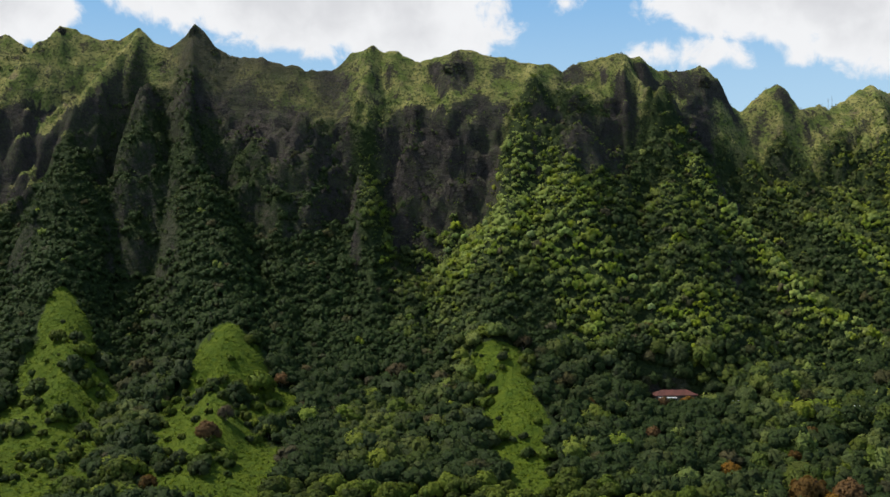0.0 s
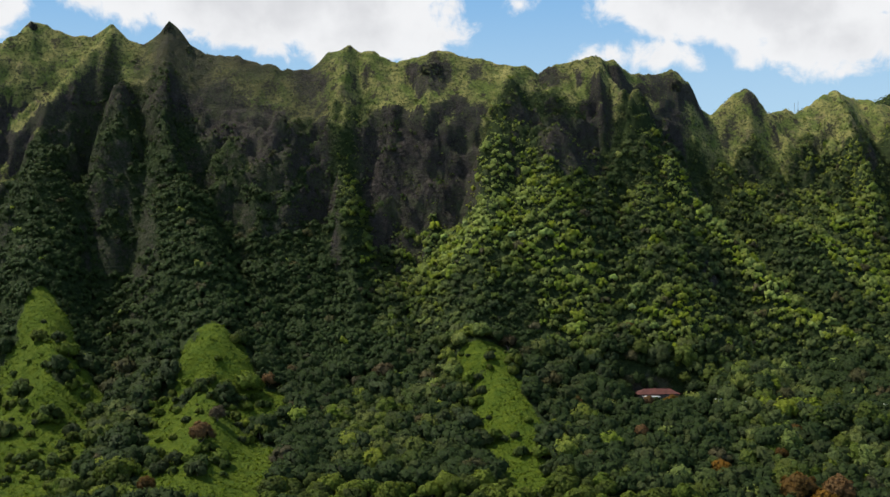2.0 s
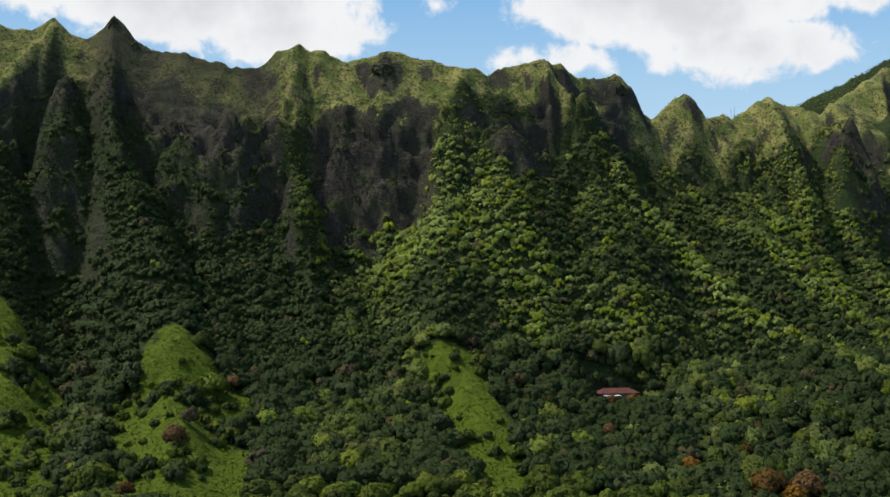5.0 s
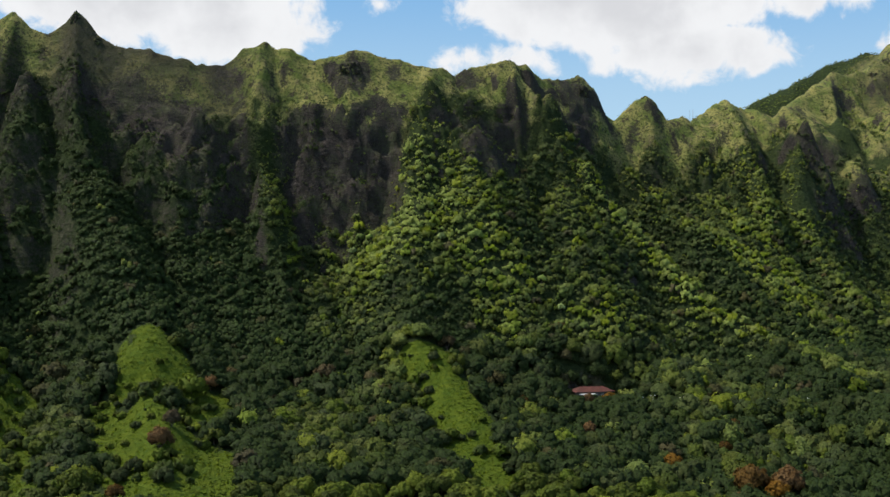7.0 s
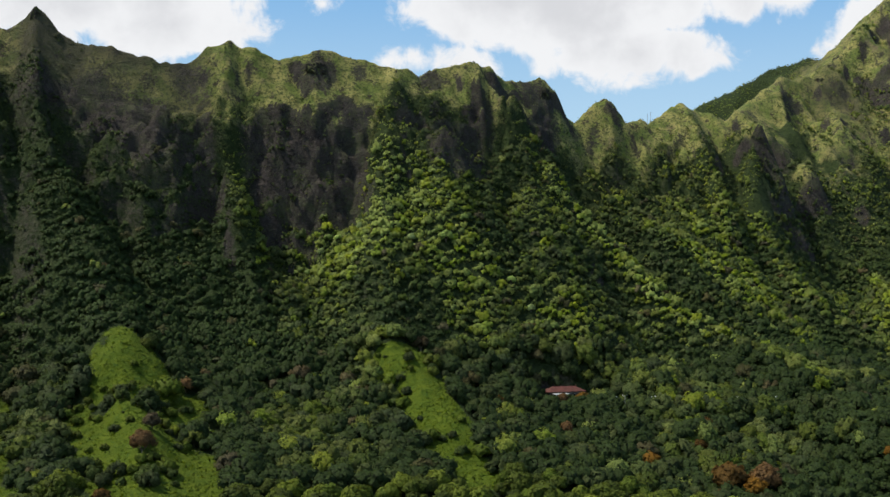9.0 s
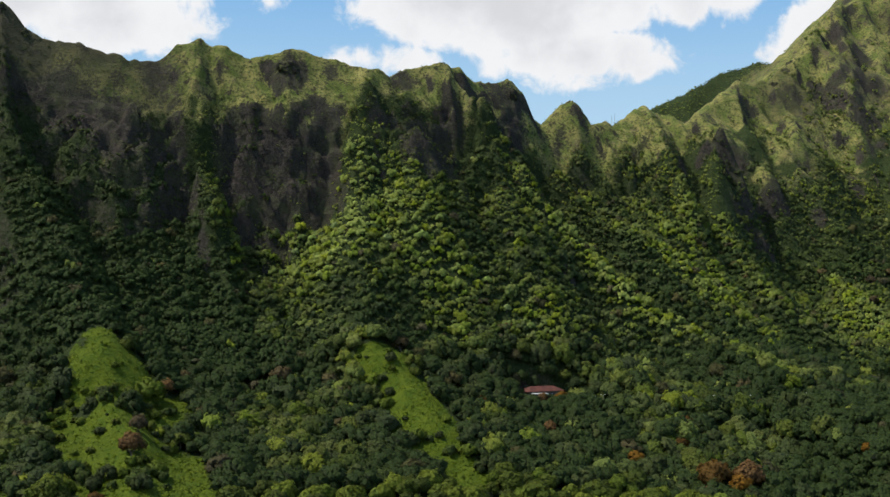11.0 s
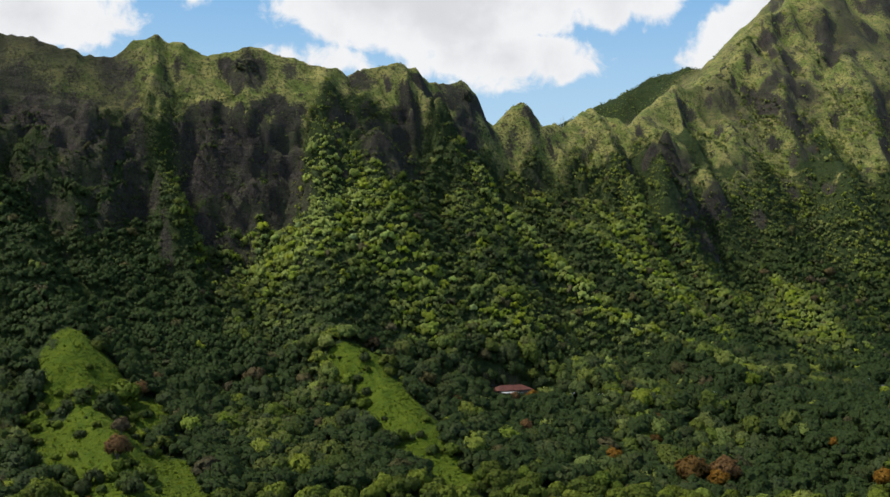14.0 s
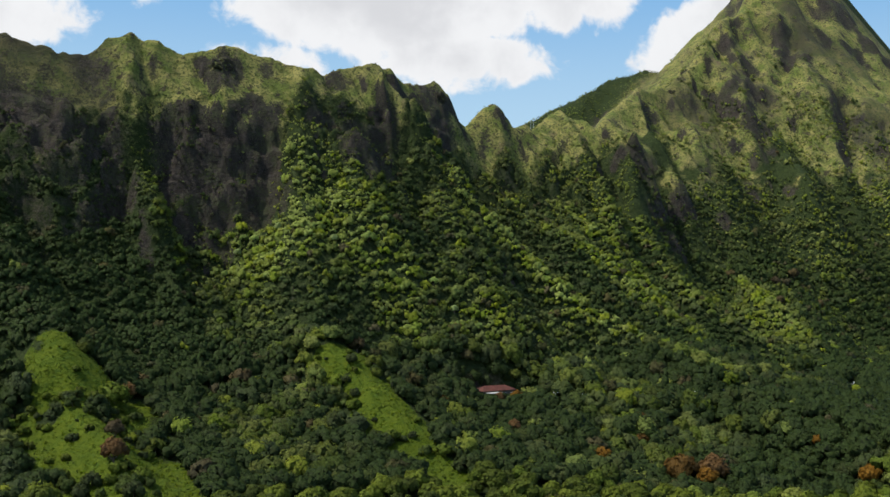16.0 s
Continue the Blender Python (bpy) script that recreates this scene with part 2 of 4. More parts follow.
FALLS_EAST = [
    (600, (0, 2, 4, 5, 6, 7, 8, 10, 18, 82, 122, 168, 212, 260, 285, 296)),
    (720, (0, 3, 6, 9, 12, 15, 18, 24, 32, 54, 84, 132, 172, 218, 285, 345)),
    (1100, (0, 8, 22, 34, 46, 62, 78, 116, 160, 225, 270, 330, 385, 440, 520, 600)),
]
FALLS = FALLS_WEST + FALLS_MIDDLE + FALLS_EAST
# spurs that run down from the crest: steepness of the flanks, roundness of the back, then x, y, z down the back
SPURS_CREST = [
    (1.9, 3, [(-254, 929, 321), (-275, 912, 291), (-290, 897, 261), (-292, 884, 238)]),
    (2.6, 3, [(-203, 926, 314), (-201, 906, 288), (-200, 882, 250), (-188, 864, 214)]),
    (1.7, 4, [(-316, 931, 324), (-338, 918, 300), (-352, 904, 270)]),
    (2.2, 2.5, [(-62, 921, 304), (-58, 908, 290), (-66, 897, 262)]),
    (2.2, 2.5, [(-40, 918, 300), (-32, 906, 280)]),
    (1.8, 3, [(46, 913, 297), (62, 900, 284)]),
    (2.4, 2, [(141, 910, 294), (141, 904, 285), (140, 894, 262)]),
    (1.9, 2.5, [(283, 970, 282), (300, 958, 262), (306, 948, 244)]),
    (1.8, 2.5, [(353, 986, 279), (362, 970, 268), (372, 950, 240)]),
]
SPURS_WEST = [
    (1.5, 3, [(838, 1190, 470), (785, 1150, 408), (735, 1118, 354), (718, 1092, 330)]),
    (1.5, 3, [(800, 1105, 372), (760, 1042, 302), (745, 1015, 268), (735, 990, 236)]),
    (1.3, 12, [(95, 905, 280), (92, 880, 240), (86, 864, 218), (80, 846, 174)]),
    (1.3, 12, [(118, 902, 258), (117, 882, 222), (112, 866, 190)]),
    (2.0, 8, [(-236, 905, 280), (-233, 876, 241), (-226, 866, 216)]),
    (2.0, 24, [(-290, 890, 238), (-279, 858, 208), (-266, 812, 150), (-252, 768, 109)]),
    (1.2, 10, [(-256, 778, 114), (-250, 762, 107), (-237, 725, 84), (-226, 680, 58), (-215, 628, 26)]),
]
SPURS_MIDDLE = [
    (1.9, 20, [(-190, 868, 212), (-178, 850, 194), (-163, 815, 158), (-146, 765, 108)]),
    (1.2, 10, [(-147, 768, 108), (-138, 727, 87), (-133, 692, 62), (-126, 640, 45), (-124, 590, 22)]),
    (2.4, 6, [(-59, 924, 311), (-64, 905, 262), (-56, 876, 212), (-52, 850, 178), (-49, 832, 142), (-45, 790, 104)]),
    (1.9, 8, [(71, 906, 295), (68, 894, 284), (56, 874, 247), (51, 850, 208), (43, 815, 163), (38, 780, 116)]),
    (1.2, 8, [(58, 850, 180), (72, 820, 146), (84, 797, 119), (98, 768, 90)]),
    (2.2, 4, [(146, 913, 294), (158, 907, 282), (170, 901, 264), (175, 888, 238)]),
]
SPURS_EAST = [
    (1.6, 5, [(176, 918, 280), (177, 886, 240), (194, 866, 204), (219, 845, 166), (246, 800, 121), (265, 775, 99), (298, 740, 72), (330, 700, 52)]),
    (2.2, 5, [(216, 956, 299), (221, 930, 236), (226, 908, 194)]),
    (1.4, 7, [(224, 950, 272), (240, 930, 222), (262, 900, 192), (288, 870, 166), (318, 835, 132), (345, 804, 100), (365, 775, 78)]),
    (1.5, 6, [(281, 975, 290), (286, 955, 238), (292, 930, 205), (316, 905, 192), (324, 872, 153)]),
    (1.6, 6, [(370, 998, 294), (372, 962, 266), (360, 930, 228), (356, 899, 200), (342, 872, 158), (350, 838, 118), (372, 796, 84)]),
]
SPURS_FAR = [
    (1.45, 5, [(405, 1012, 289), (424, 960, 262), (408, 938, 235), (400, 914, 204), (391, 888, 170), (391, 850, 136), (396, 814, 107), (412, 782, 84), (440, 750, 60)]),
    (1.7, 8, [(452, 1038, 298), (470, 1005, 268), (488, 978, 236), (490, 950, 182), (498, 906, 140), (502, 868, 115), (505, 840, 97), (500, 790, 68)]),
    (1.2, 4, [(470, 1055, 300), (505, 1085, 320), (544, 1112, 341), (590, 1130, 356), (635, 1142, 379), (690, 1162, 415), (775, 1203, 477), (850, 1245, 530), (960, 1310, 600)]),
]
SPURS_LOW = [
    (1.3, 6, [(560, 1098, 334), (578, 1040, 276), (604, 1000, 220), (602, 935, 130), (592, 875, 90)]),
    (1.3, 5, [(675, 1164, 403), (705, 1090, 318), (690, 1025, 268), (662, 972, 228), (636, 930, 160), (612, 884, 96)]),
    (1.1, 8, [(760, 1210, 458), (790, 1130, 372), (780, 1050, 292), (760, 960, 200), (720, 880, 115)]),
    (0.9, 10, [(500, 1400, 300), (586, 1400, 352), (672, 1410, 392), (730, 1412, 419), (760, 1380, 430)]),
    (1.45, 9, [(175, 887, 238), (150, 885, 235), (136, 882, 229), (118, 874, 208), (104, 862, 180), (94, 846, 152), (88, 830, 130)]),
]
SPURS_OUTER = [
    (1.0, 8, [(880, 1290, 548), (900, 1180, 430), (890, 1060, 330), (860, 950, 220)]),
    (1.35, 14, [(176, 884, 232), (173, 850, 194), (167, 812, 149), (158, 780, 108)]),
    (0.85, 14, [(20, 775, 92), (33, 750, 89), (42, 727, 78), (46, 695, 61), (47, 665, 47), (46, 640, 30), (45, 610, 12)]),
]
SPURS = SPURS_CREST + SPURS_WEST + SPURS_MIDDLE + SPURS_EAST + SPURS_FAR + SPURS_LOW + SPURS_OUTER


def spline(rows):
    """The columns x, y and z of the rows."""
    a = np.array(rows, float)
    return a[:, 0], a[:, 1], a[:, 2]


CX, CY, CZ = spline(CREST + CREST_EAST + CREST_FAR)


def fall(x, s):
    """The drop below the crest at distance s in front of it."""
    xs = np.array([f[0] for f in FALLS], float)
    rows = np.array([np.interp(np.clip(s, 0, 600), STEPS, f[1]) for f in FALLS])
    k = np.clip(np.searchsorted(xs, x) - 1, 0, len(xs) - 2)
    w = np.clip((x - xs[k]) / (xs[k + 1] - xs[k]), 0, 1)
    w = w * w * (3 - 2 * w)
    n = np.arange(x.size)
    return rows[k, n] * (1 - w) + rows[k + 1, n] * w


def ridge(x, y, steep, soft, points):
    """The height of a ridge whose back runs through the points."""
    best = np.full(x.shape, -1e4)
    for (ax, ay, az), (bx, by, bz) in zip(points, points[1:]):
        dx, dy = bx - ax, by - ay
        t = np.clip(((x - ax) * dx + (y - ay) * dy) / (dx * dx + dy * dy), 0, 1)
        d = np.hypot(x - ax - t * dx, y - ay - t * dy)
        z = az + t * (bz - az)
        k = steep * (1 + 0.55 * np.clip((z - 170) / 60, 0, 1)) if steep > 1.3 else steep
        best = np.maximum(best, z - k * (np.sqrt(d * d + soft * soft) - soft))
    return best


# the road that runs along the foot of the slope
ROAD = [(166, 694), (172, 690), (188, 677), (212, 666), (237, 659), (264, 656), (308, 657), (379, 669), (436, 698), (480, 722), (560, 735)]


def band(x, y, points, width):
    """1 on a line through the points, falling to 0 at the width."""
    best = np.zeros(x.shape)
    for (ax, ay), (bx, by) in zip(points, points[1:]):
        dx, dy = bx - ax, by - ay
        t = np.clip(((x - ax) * dx + (y - ay) * dy) / (dx * dx + dy * dy), 0, 1)
        best = np.maximum(best, 1 - np.hypot(x - ax - t * dx, y - ay - t * dy) / width)
    return np.clip(best, 0, 1)


# gullies between the spurs: depth, half width, then x, y down the bed
GULLIES_LOW = [
    (7, 18, [(228, 905), (243, 872), (264, 832), (287, 797), (312, 766)]),
    (8, 12, [(372, 880), (370, 848), (376, 815)]),
    (14, 14, [(432, 925), (436, 890), (445, 850), (455, 810)]),
    (14, 18, [(-232, 872), (-212, 830), (-195, 750)]),
    (14, 16, [(-142, 862), (-134, 832), (-118, 800)]),
    (7, 16, [(-112, 842), (-100, 790), (-88, 740)]),
    (10, 16, [(-12, 845), (-8, 800), (-4, 750)]),
    (9, 16, [(110, 845), (122, 800), (128, 765)]),
    (10, 16, [(520, 940), (535, 900), (548, 865)]),
    (26, 24, [(560, 1000), (578, 962), (582, 925)]),
    (7, 20, [(545, 1066), (615, 1098), (668, 1128), (715, 1160)]),
]
GULLIES_HIGH = [
    (16, 20, [(835, 1165), (788, 1125), (750, 1098)]),
    (22, 22, [(830, 1080), (788, 1030), (768, 1000), (752, 970)]),
    (16, 12, [(-245, 912), (-262, 890), (-262, 872)]),
    (9, 8, [(-52, 918), (-48, 905), (-47, 892)]),
    (10, 8, [(152, 924), (163, 912), (176, 905)]),
    (9, 9, [(-10, 912), (-4, 900)]),
    (8, 8, [(90, 918), (94, 904)]),
    (8, 8, [(114, 918), (118, 902)]),
]
GULLIES = GULLIES_LOW + GULLIES_HIGH


def land(x, y):
    """The height of the land, for arrays of x and y."""
    shape = x.shape
    x, y = x.ravel().astype(float), y.ravel().astype(float)
    wx = x + 5.0 * fractal(x, y, 60, 3, 3)
    wy = y + 4.0 * fractal(x, y, 45, 3, 8)
    yc, zc = sum(np.interp(x + d, CX, CY) for d in (-18, -9, 0, 9, 18)) / 5, np.interp(x, CX, CZ)
    s = yc - y
    flutes = fractal(wx, wy * 0.5, 34, 4, 21)
    on_cliff = np.clip((s - 6) / 25, 0, 1) * np.clip((150 - s) / 60, 0, 1)
    even = sum(np.interp(x + d, CX, CZ) for d in (-75, -45, -15, 15, 45, 75)) / 6
    lower = np.clip((s - 10) / 90, 0, 1)
    rugged = fractal(x, y, 11, 3, 31)
    drop = fall(x, s + on_cliff * (2.2 * flutes + 1.5 * rugged))
    ledges = fractal(x + 0.3 * drop, drop * 1.3, 13, 4, 34)
    blocks = fractal(x, drop * 0.8, 34, 3, 36)
    patchy = np.clip(0.5 + 1.4 * fractal(x, y, 38, 2, 33), 0, 1)
    drop = drop + on_cliff * patchy * (2.3 * np.sin(drop * 0.42 + 3.0 * rugged) + 1.0 * np.sin(drop * 0.95 + 5.0 * flutes))
    front = zc + (even - zc) * lower - drop - 6.0 * np.clip((s - 70) / 60, 0, 1)
    back = zc - 0.75 * np.maximum(-s, 0)
    z = np.where(s > 0, front, back)
    for steep, soft, points in SPURS:
        z = smooth_max(z, ridge(wx, wy, steep, soft, points), 5.0)
    craggy = np.clip((s - 22) / 14, 0, 1) * np.clip((92 - s) / 24, 0, 1) * np.clip((400 - x) / 60, 0, 1)
    z = z + craggy * (8.0 * ledges + 9.0 * blocks)
    east = np.clip((x - 400) / 120, 0, 1) * np.clip((z - 130) / 90, 0, 1) * np.clip((np.interp(x, CX, CY) - y) / 40, 0, 1)
    wall = np.clip(1.8 * band(x, y, [(425, 990), (440, 945), (470, 922), (500, 895)], 34), 0, 1)
    z = z + wall * (9.0 * fractal(wx, wy, 20, 4, 37) - 4.0)
    ribs = 1 - np.abs(fractal(wx - 0.35 * wy, 0.35 * wy, 62, 3, 25)) * 1.6
    z = z + east * (10.0 * ribs + 7.0 * fractal(wx, wy, 26, 4, 27))
    for depth, width, points in GULLIES:
        z = z - depth * band(wx, wy, points, width) ** 1.3
    z = z + 7.0 * np.exp(-(((x - 195) / 65) ** 4 + ((y - 662) / 55) ** 4))
    z = z + 1.6 * fractal(x, y, 10, 3, 43) * np.clip((np.interp(x, CX, CZ) - z + 30) / 20, 0, 1) * np.clip((z - 255) / 20, 0, 1)
    hill = np.clip((z - 30) / 60, 0, 1)
    z = z + hill * (2.2 * fractal(x, y, 24, 4, 40)) + 1.2 * fractal(x, y, 70, 2, 50)
    shelf = np.clip(1.6 * band(x, y, ROAD, 26), 0, 1)
    z = z * (1 - shelf) + 43.0 * shelf
    pad = np.clip(2.2 - np.hypot((x - 143) / 15, (y - 718) / 7), 0, 1)
    z = z * (1 - pad) + np.minimum(z, 43.5) * pad
    near = np.clip((y - 250) / 250, 0, 1)
    z = z * near + (8 + 3 * fractal(x, y, 200, 2, 60)) * (1 - near)
    return np.maximum(z, 2.0).reshape(shape)


GRID_X, GRID_Y, GRID_STEP = -470.0, 400.0, 2.0
GRID_Z = land(*np.meshgrid(np.arange(GRID_X, 1010, GRID_STEP), np.arange(GRID_Y, 1470, GRID_STEP)))


def height(x, y):
    """The height of the land, read off a fine grid of it."""
    x, y = np.asarray(x, float), np.asarray(y, float)
    u = np.clip((x - GRID_X) / GRID_STEP, 0, GRID_Z.shape[1] - 1.001)
    v = np.clip((y - GRID_Y) / GRID_STEP, 0, GRID_Z.shape[0] - 1.001)
    i, j = u.astype(int), v.astype(int)
    u, v = u - i, v - j
    return (GRID_Z[j, i] * (1 - u) + GRID_Z[j, i + 1] * u) * (1 - v) + (GRID_Z[j + 1, i] * (1 - u) + GRID_Z[j + 1, i + 1] * u) * v


def lines(spans):
    """Grid lines with a spacing of their own in each span."""
    out = [spans[0][0]]
    for a, b, step in spans:
        n = max(1, round((b - a) / step))
        out += [a + (b - a) * (k + 1) / n for k in range(n)]
    return np.array(out, float)


def slope(x, y, d=3.0):
    return np.hypot(height(x + d, y) - height(x - d, y), height(x, y + d) - height(x, y - d)) / (2 * d)


# grassy knolls: x, y and half width of the open ground, down each back
KNOLLS = [
    [(-254, 768, 8), (-241, 722, 25), (-231, 690, 34), (-226, 640, 28), (-214, 590, 25), (-208, 545, 24)],
    [(-138, 730, 8), (-133, 712, 23), (-129, 690, 33), (-129, 640, 32), (-114, 565, 24)],
    [(31, 722, 13), (45, 719, 14)],
    [(44, 717, 7), (42, 696, 7)],
    [(39, 690, 16), (37, 668, 21), (40, 640, 16), (45, 600, 11)],
]


def covers(x, y):
    """How much of rock, scrub and grass covers the land, each 0 to 1; the rest is forest."""
    g = slope(x, y)
    yc, zc = np.interp(x, CX, CY), np.interp(x, CX, CZ)
    s = yc - y
    n = fractal(x, y, 40, 4, 77)
    rock = np.clip((g + 0.45 * n - 1.95) / 0.5, 0, 1)
    for width, (steep, soft, points) in zip((26, 26, 24, 24, 17, 16, 18, 1, 32, 8, 24, 18), SPURS[14:]):
        rock = rock * (1 - np.clip(1.8 * band(x, y, [p[:2] for p in points[1:]], width) * (1 + 0.9 * n), 0, 1))
    rock = np.maximum(rock, (0.55 + 0.45 * np.clip((x - 500) / 60, 0, 1)) * np.clip((x - 400) / 80, 0, 1) * np.clip((0.5 * g + 0.75 * fractal(x, y, 48, 4, 79) - 0.84) * 2.2, 0, 1) * np.clip((height(x, y) - 160) / 60, 0, 1))
    rock = rock * (1 - np.clip(2.2 * band(x, y, [(175, 880), (150, 872), (130, 866), (112, 852), (100, 838)], 22), 0, 1))
    rock = rock * (1 - np.clip(1.8 * band(x, y, [(141, 917), (158, 908), (172, 898)], 9), 0, 1))
    for ox, oy, r in ((8, 905, 10), (42, 908, 7), (105, 914, 10), (-92, 917, 15), (-198, 926, 12), (-312, 928, 14), (-236, 905, 14), (205, 940, 16), (285, 962, 9)):
        rock = np.maximum(rock, np.clip(1.4 - np.hypot(x - ox, (y - oy) * 1.3) / r + 0.6 * n, 0, 0.8))
    rock = np.maximum(rock, (0.85 + 0.4 * n) * np.clip((x - 80 + 6 * n) / 6, 0, 1) * np.clip((140 - x + 8 * n) / 8, 0, 1) * np.clip((y - 858 + 12 * np.clip((122 - x) / 10, 0, 1) + 8 * n) / 6, 0, 1) * np.clip((s - 26 + 8 * n) / 8, 0, 1))
    rock = np.maximum(rock, (0.3 + 0.9 * n) * np.clip(2 * band(x, y, [(441, 985), (448, 950), (472, 925), (496, 898)], 17), 0, 1))
    rock = np.maximum(rock, (0.3 + 0.8 * n) * np.clip(2 * band(x, y, [(402, 930), (410, 912), (424, 880)], 12), 0, 1))
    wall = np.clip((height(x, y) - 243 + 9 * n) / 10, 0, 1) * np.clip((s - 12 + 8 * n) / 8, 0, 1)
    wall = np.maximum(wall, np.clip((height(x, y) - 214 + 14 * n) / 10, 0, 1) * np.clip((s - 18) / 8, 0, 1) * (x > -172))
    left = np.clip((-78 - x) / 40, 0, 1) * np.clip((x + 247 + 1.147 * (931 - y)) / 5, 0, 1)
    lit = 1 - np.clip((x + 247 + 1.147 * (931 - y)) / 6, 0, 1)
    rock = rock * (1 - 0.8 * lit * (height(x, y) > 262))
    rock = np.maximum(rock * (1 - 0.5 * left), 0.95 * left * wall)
    rock = rock * (1 - 0.55 * np.clip((x - 232) / 12, 0, 1) * np.clip((395 - x) / 30, 0, 1) * np.clip((s - 22) / 12, 0, 1))
    # rock on steep east faces also paints the dark side away from the sun
    shade = height(x - 3, y) - height(x + 3, y)
    rock = np.maximum(rock, np.clip(0.28 * shade - 1.9 + 0.9 * n, 0, 1) * np.clip((x - 470) / 40, 0, 1) * np.clip((height(x, y) - 190) / 50, 0, 1))
    high = np.clip((s + 100) / 30, 0, 1) * np.clip((42 + 30 * lit - s + 16 * n + 14 * fractal(x, y, 90, 2, 83)) / 20, 0, 1)
    east = np.clip((x - 380) / 60, 0, 1) * np.clip((height(x, y) - 225 + 45 * n) / 40, 0, 1)
    scrub = np.maximum(high, east * (y < 1345))
    grass = np.zeros(x.shape)
    for rows in KNOLLS:
        for (ax, ay, aw), (bx, by, bw) in zip(rows, rows[1:]):
            t = np.clip(((x - ax) * (bx - ax) + (y - ay) * (by - ay)) / ((bx - ax) ** 2 + (by - ay) ** 2), 0, 1)
            d = np.hypot(x - ax - t * (bx - ax), y - ay - t * (by - ay))
            grass = np.maximum(grass, 1.3 - d / (aw + t * (bw - aw)))
    grass = np.clip(2.2 * grass + 0.6 * fractal(x, y, 18, 3, 91), 0, 1) * (grass > 0)
    for ox, oy, r in ((14, 708, 5), (54, 706, 5), (-148, 684, 6), (-122, 682, 7), (-104, 660, 7), (-222, 700, 6), (-240, 650, 6)):
        grass = grass * np.clip(np.hypot(x - ox, y - oy) / r - 0.55 + 0.3 * n, 0, 1)
    return rock, scrub, grass


def dull_and_shaded(x, y):
    """Where the scrub turns dull: painted cloud shade in the west, brown patches east."""
    west = np.clip((-66 - x) / 28, 0, 1) * np.clip(0.85 + 0.6 * fractal(x, y, 60, 3, 87), 0, 1) * np.clip((x + 235) / 25, 0, 1)
    east = np.clip((x - 500) / 60, 0, 1) * np.clip(0.08 + 0.8 * fractal(x, y, 55, 3, 89), 0, 1)
    return np.maximum(west, east)


def mesh_from(name, verts, quads, material, smooth=False, tint=None, names=(), outward=None):
    """A mesh of equal-sided faces from arrays."""
    quads = np.asarray(quads, np.int32)
    n, k = quads.shape
    me = bpy.data.meshes.new(name)
    me.vertices.add(len(verts))
    me.vertices.foreach_set("co", np.asarray(verts, np.float32).ravel())
    me.loops.add(n * k)
    me.loops.foreach_set("vertex_index", quads.ravel())
    me.polygons.add(n)
    me.polygons.foreach_set("loop_start", np.arange(0, n * k, k, dtype=np.int32))
    me.polygons.foreach_set("use_smooth", np.full(n, smooth))
    me.update(calc_edges=True)
    me.materials.append(material)
    for key, values in names:
        me.attributes.new(key, "FLOAT", "POINT").data.foreach_set("value", np.asarray(values, np.float32))
    if tint is not None:
        me.attributes.new("tint", "FLOAT", "POINT").data.foreach_set("value", np.asarray(tint, np.float32))
    if outward is not None:
        me.attributes.new("outward", "FLOAT_VECTOR", "POINT").data.foreach_set("vector", np.asarray(outward, np.float32).ravel())
    return me


def build_ground():
    gx = lines([(-4000, -900, 300), (-900, -430, 24), (-430, -330, 5), (-330, 420, 2.2), (420, 760, 3.2), (760, 1100, 9), (1100, 4000, 290)])
    gy = lines([(-4000, 0, 400), (0, 500, 40), (500, 620, 6), (620, 830, 3), (830, 850, 2), (850, 940, 1.2), (940, 960, 2), (960, 1200, 4), (1200, 1500, 12), (1500, 4000, 250)])
    x, y = np.meshgrid(gx, gy)
    z = land(x, y)
    far = np.clip((np.maximum(np.abs(x) - 1200, y - 1600)) / 800, 0, 1)
    z = z * (1 - far) + 4 * far
    n = len(gx)
    i = (np.arange(len(gy) - 1)[:, None] * n + np.arange(n - 1)[None, :]).ravel()
    quads = np.stack([i, i + 1, i + n + 1, i + n], 1)
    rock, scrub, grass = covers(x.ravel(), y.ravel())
    me = mesh_from("ground", np.stack([x.ravel(), y.ravel(), z.ravel()], 1), quads, EARTH, True, None, (("rock", rock), ("scrub", scrub), ("grass", grass), ("dull_and_shaded", dull_and_shaded(x.ravel(), y.ravel()))))
    return tagged(new("ground", me), "steep volcanic mountain range with fluted cliffs above a valley", "mountain", kind="structure")


ground = build_ground()


def build_backdrop():
    """A part of a wide sphere of sky behind the range."""
    eye, radius = (-110, 5, 122), 2400
    a = np.radians(np.linspace(-75, 100, 120))
    e = np.radians(np.linspace(-4, 32, 30))
    aa, ee = np.meshgrid(a, e)
    v = np.stack([eye[0] + radius * np.sin(aa) * np.cos(ee), eye[1] + radius * np.cos(aa) * np.cos(ee), eye[2] + radius * np.sin(ee)], -1).reshape(-1, 3)
    n = len(a)
    i = (np.arange(len(e) - 1)[:, None] * n + np.arange(n - 1)[None, :]).ravel()
    quads = np.stack([i, i + 1, i + n + 1, i + n], 1)
    me = mesh_from("backdrop", v, quads, cloud_sky_material(), True)
    uv = me.uv_layers.new(name="degrees")
    flat = np.stack([np.degrees(aa).ravel(), np.degrees(ee).ravel()], 1)[quads.ravel()] / 100
    uv.data.foreach_set("uv", flat.astype(np.float32).ravel())
    return tagged(new("backdrop", me), "blue sky with large white cumulus clouds", "sky", kind="structure")


backdrop = build_backdrop()


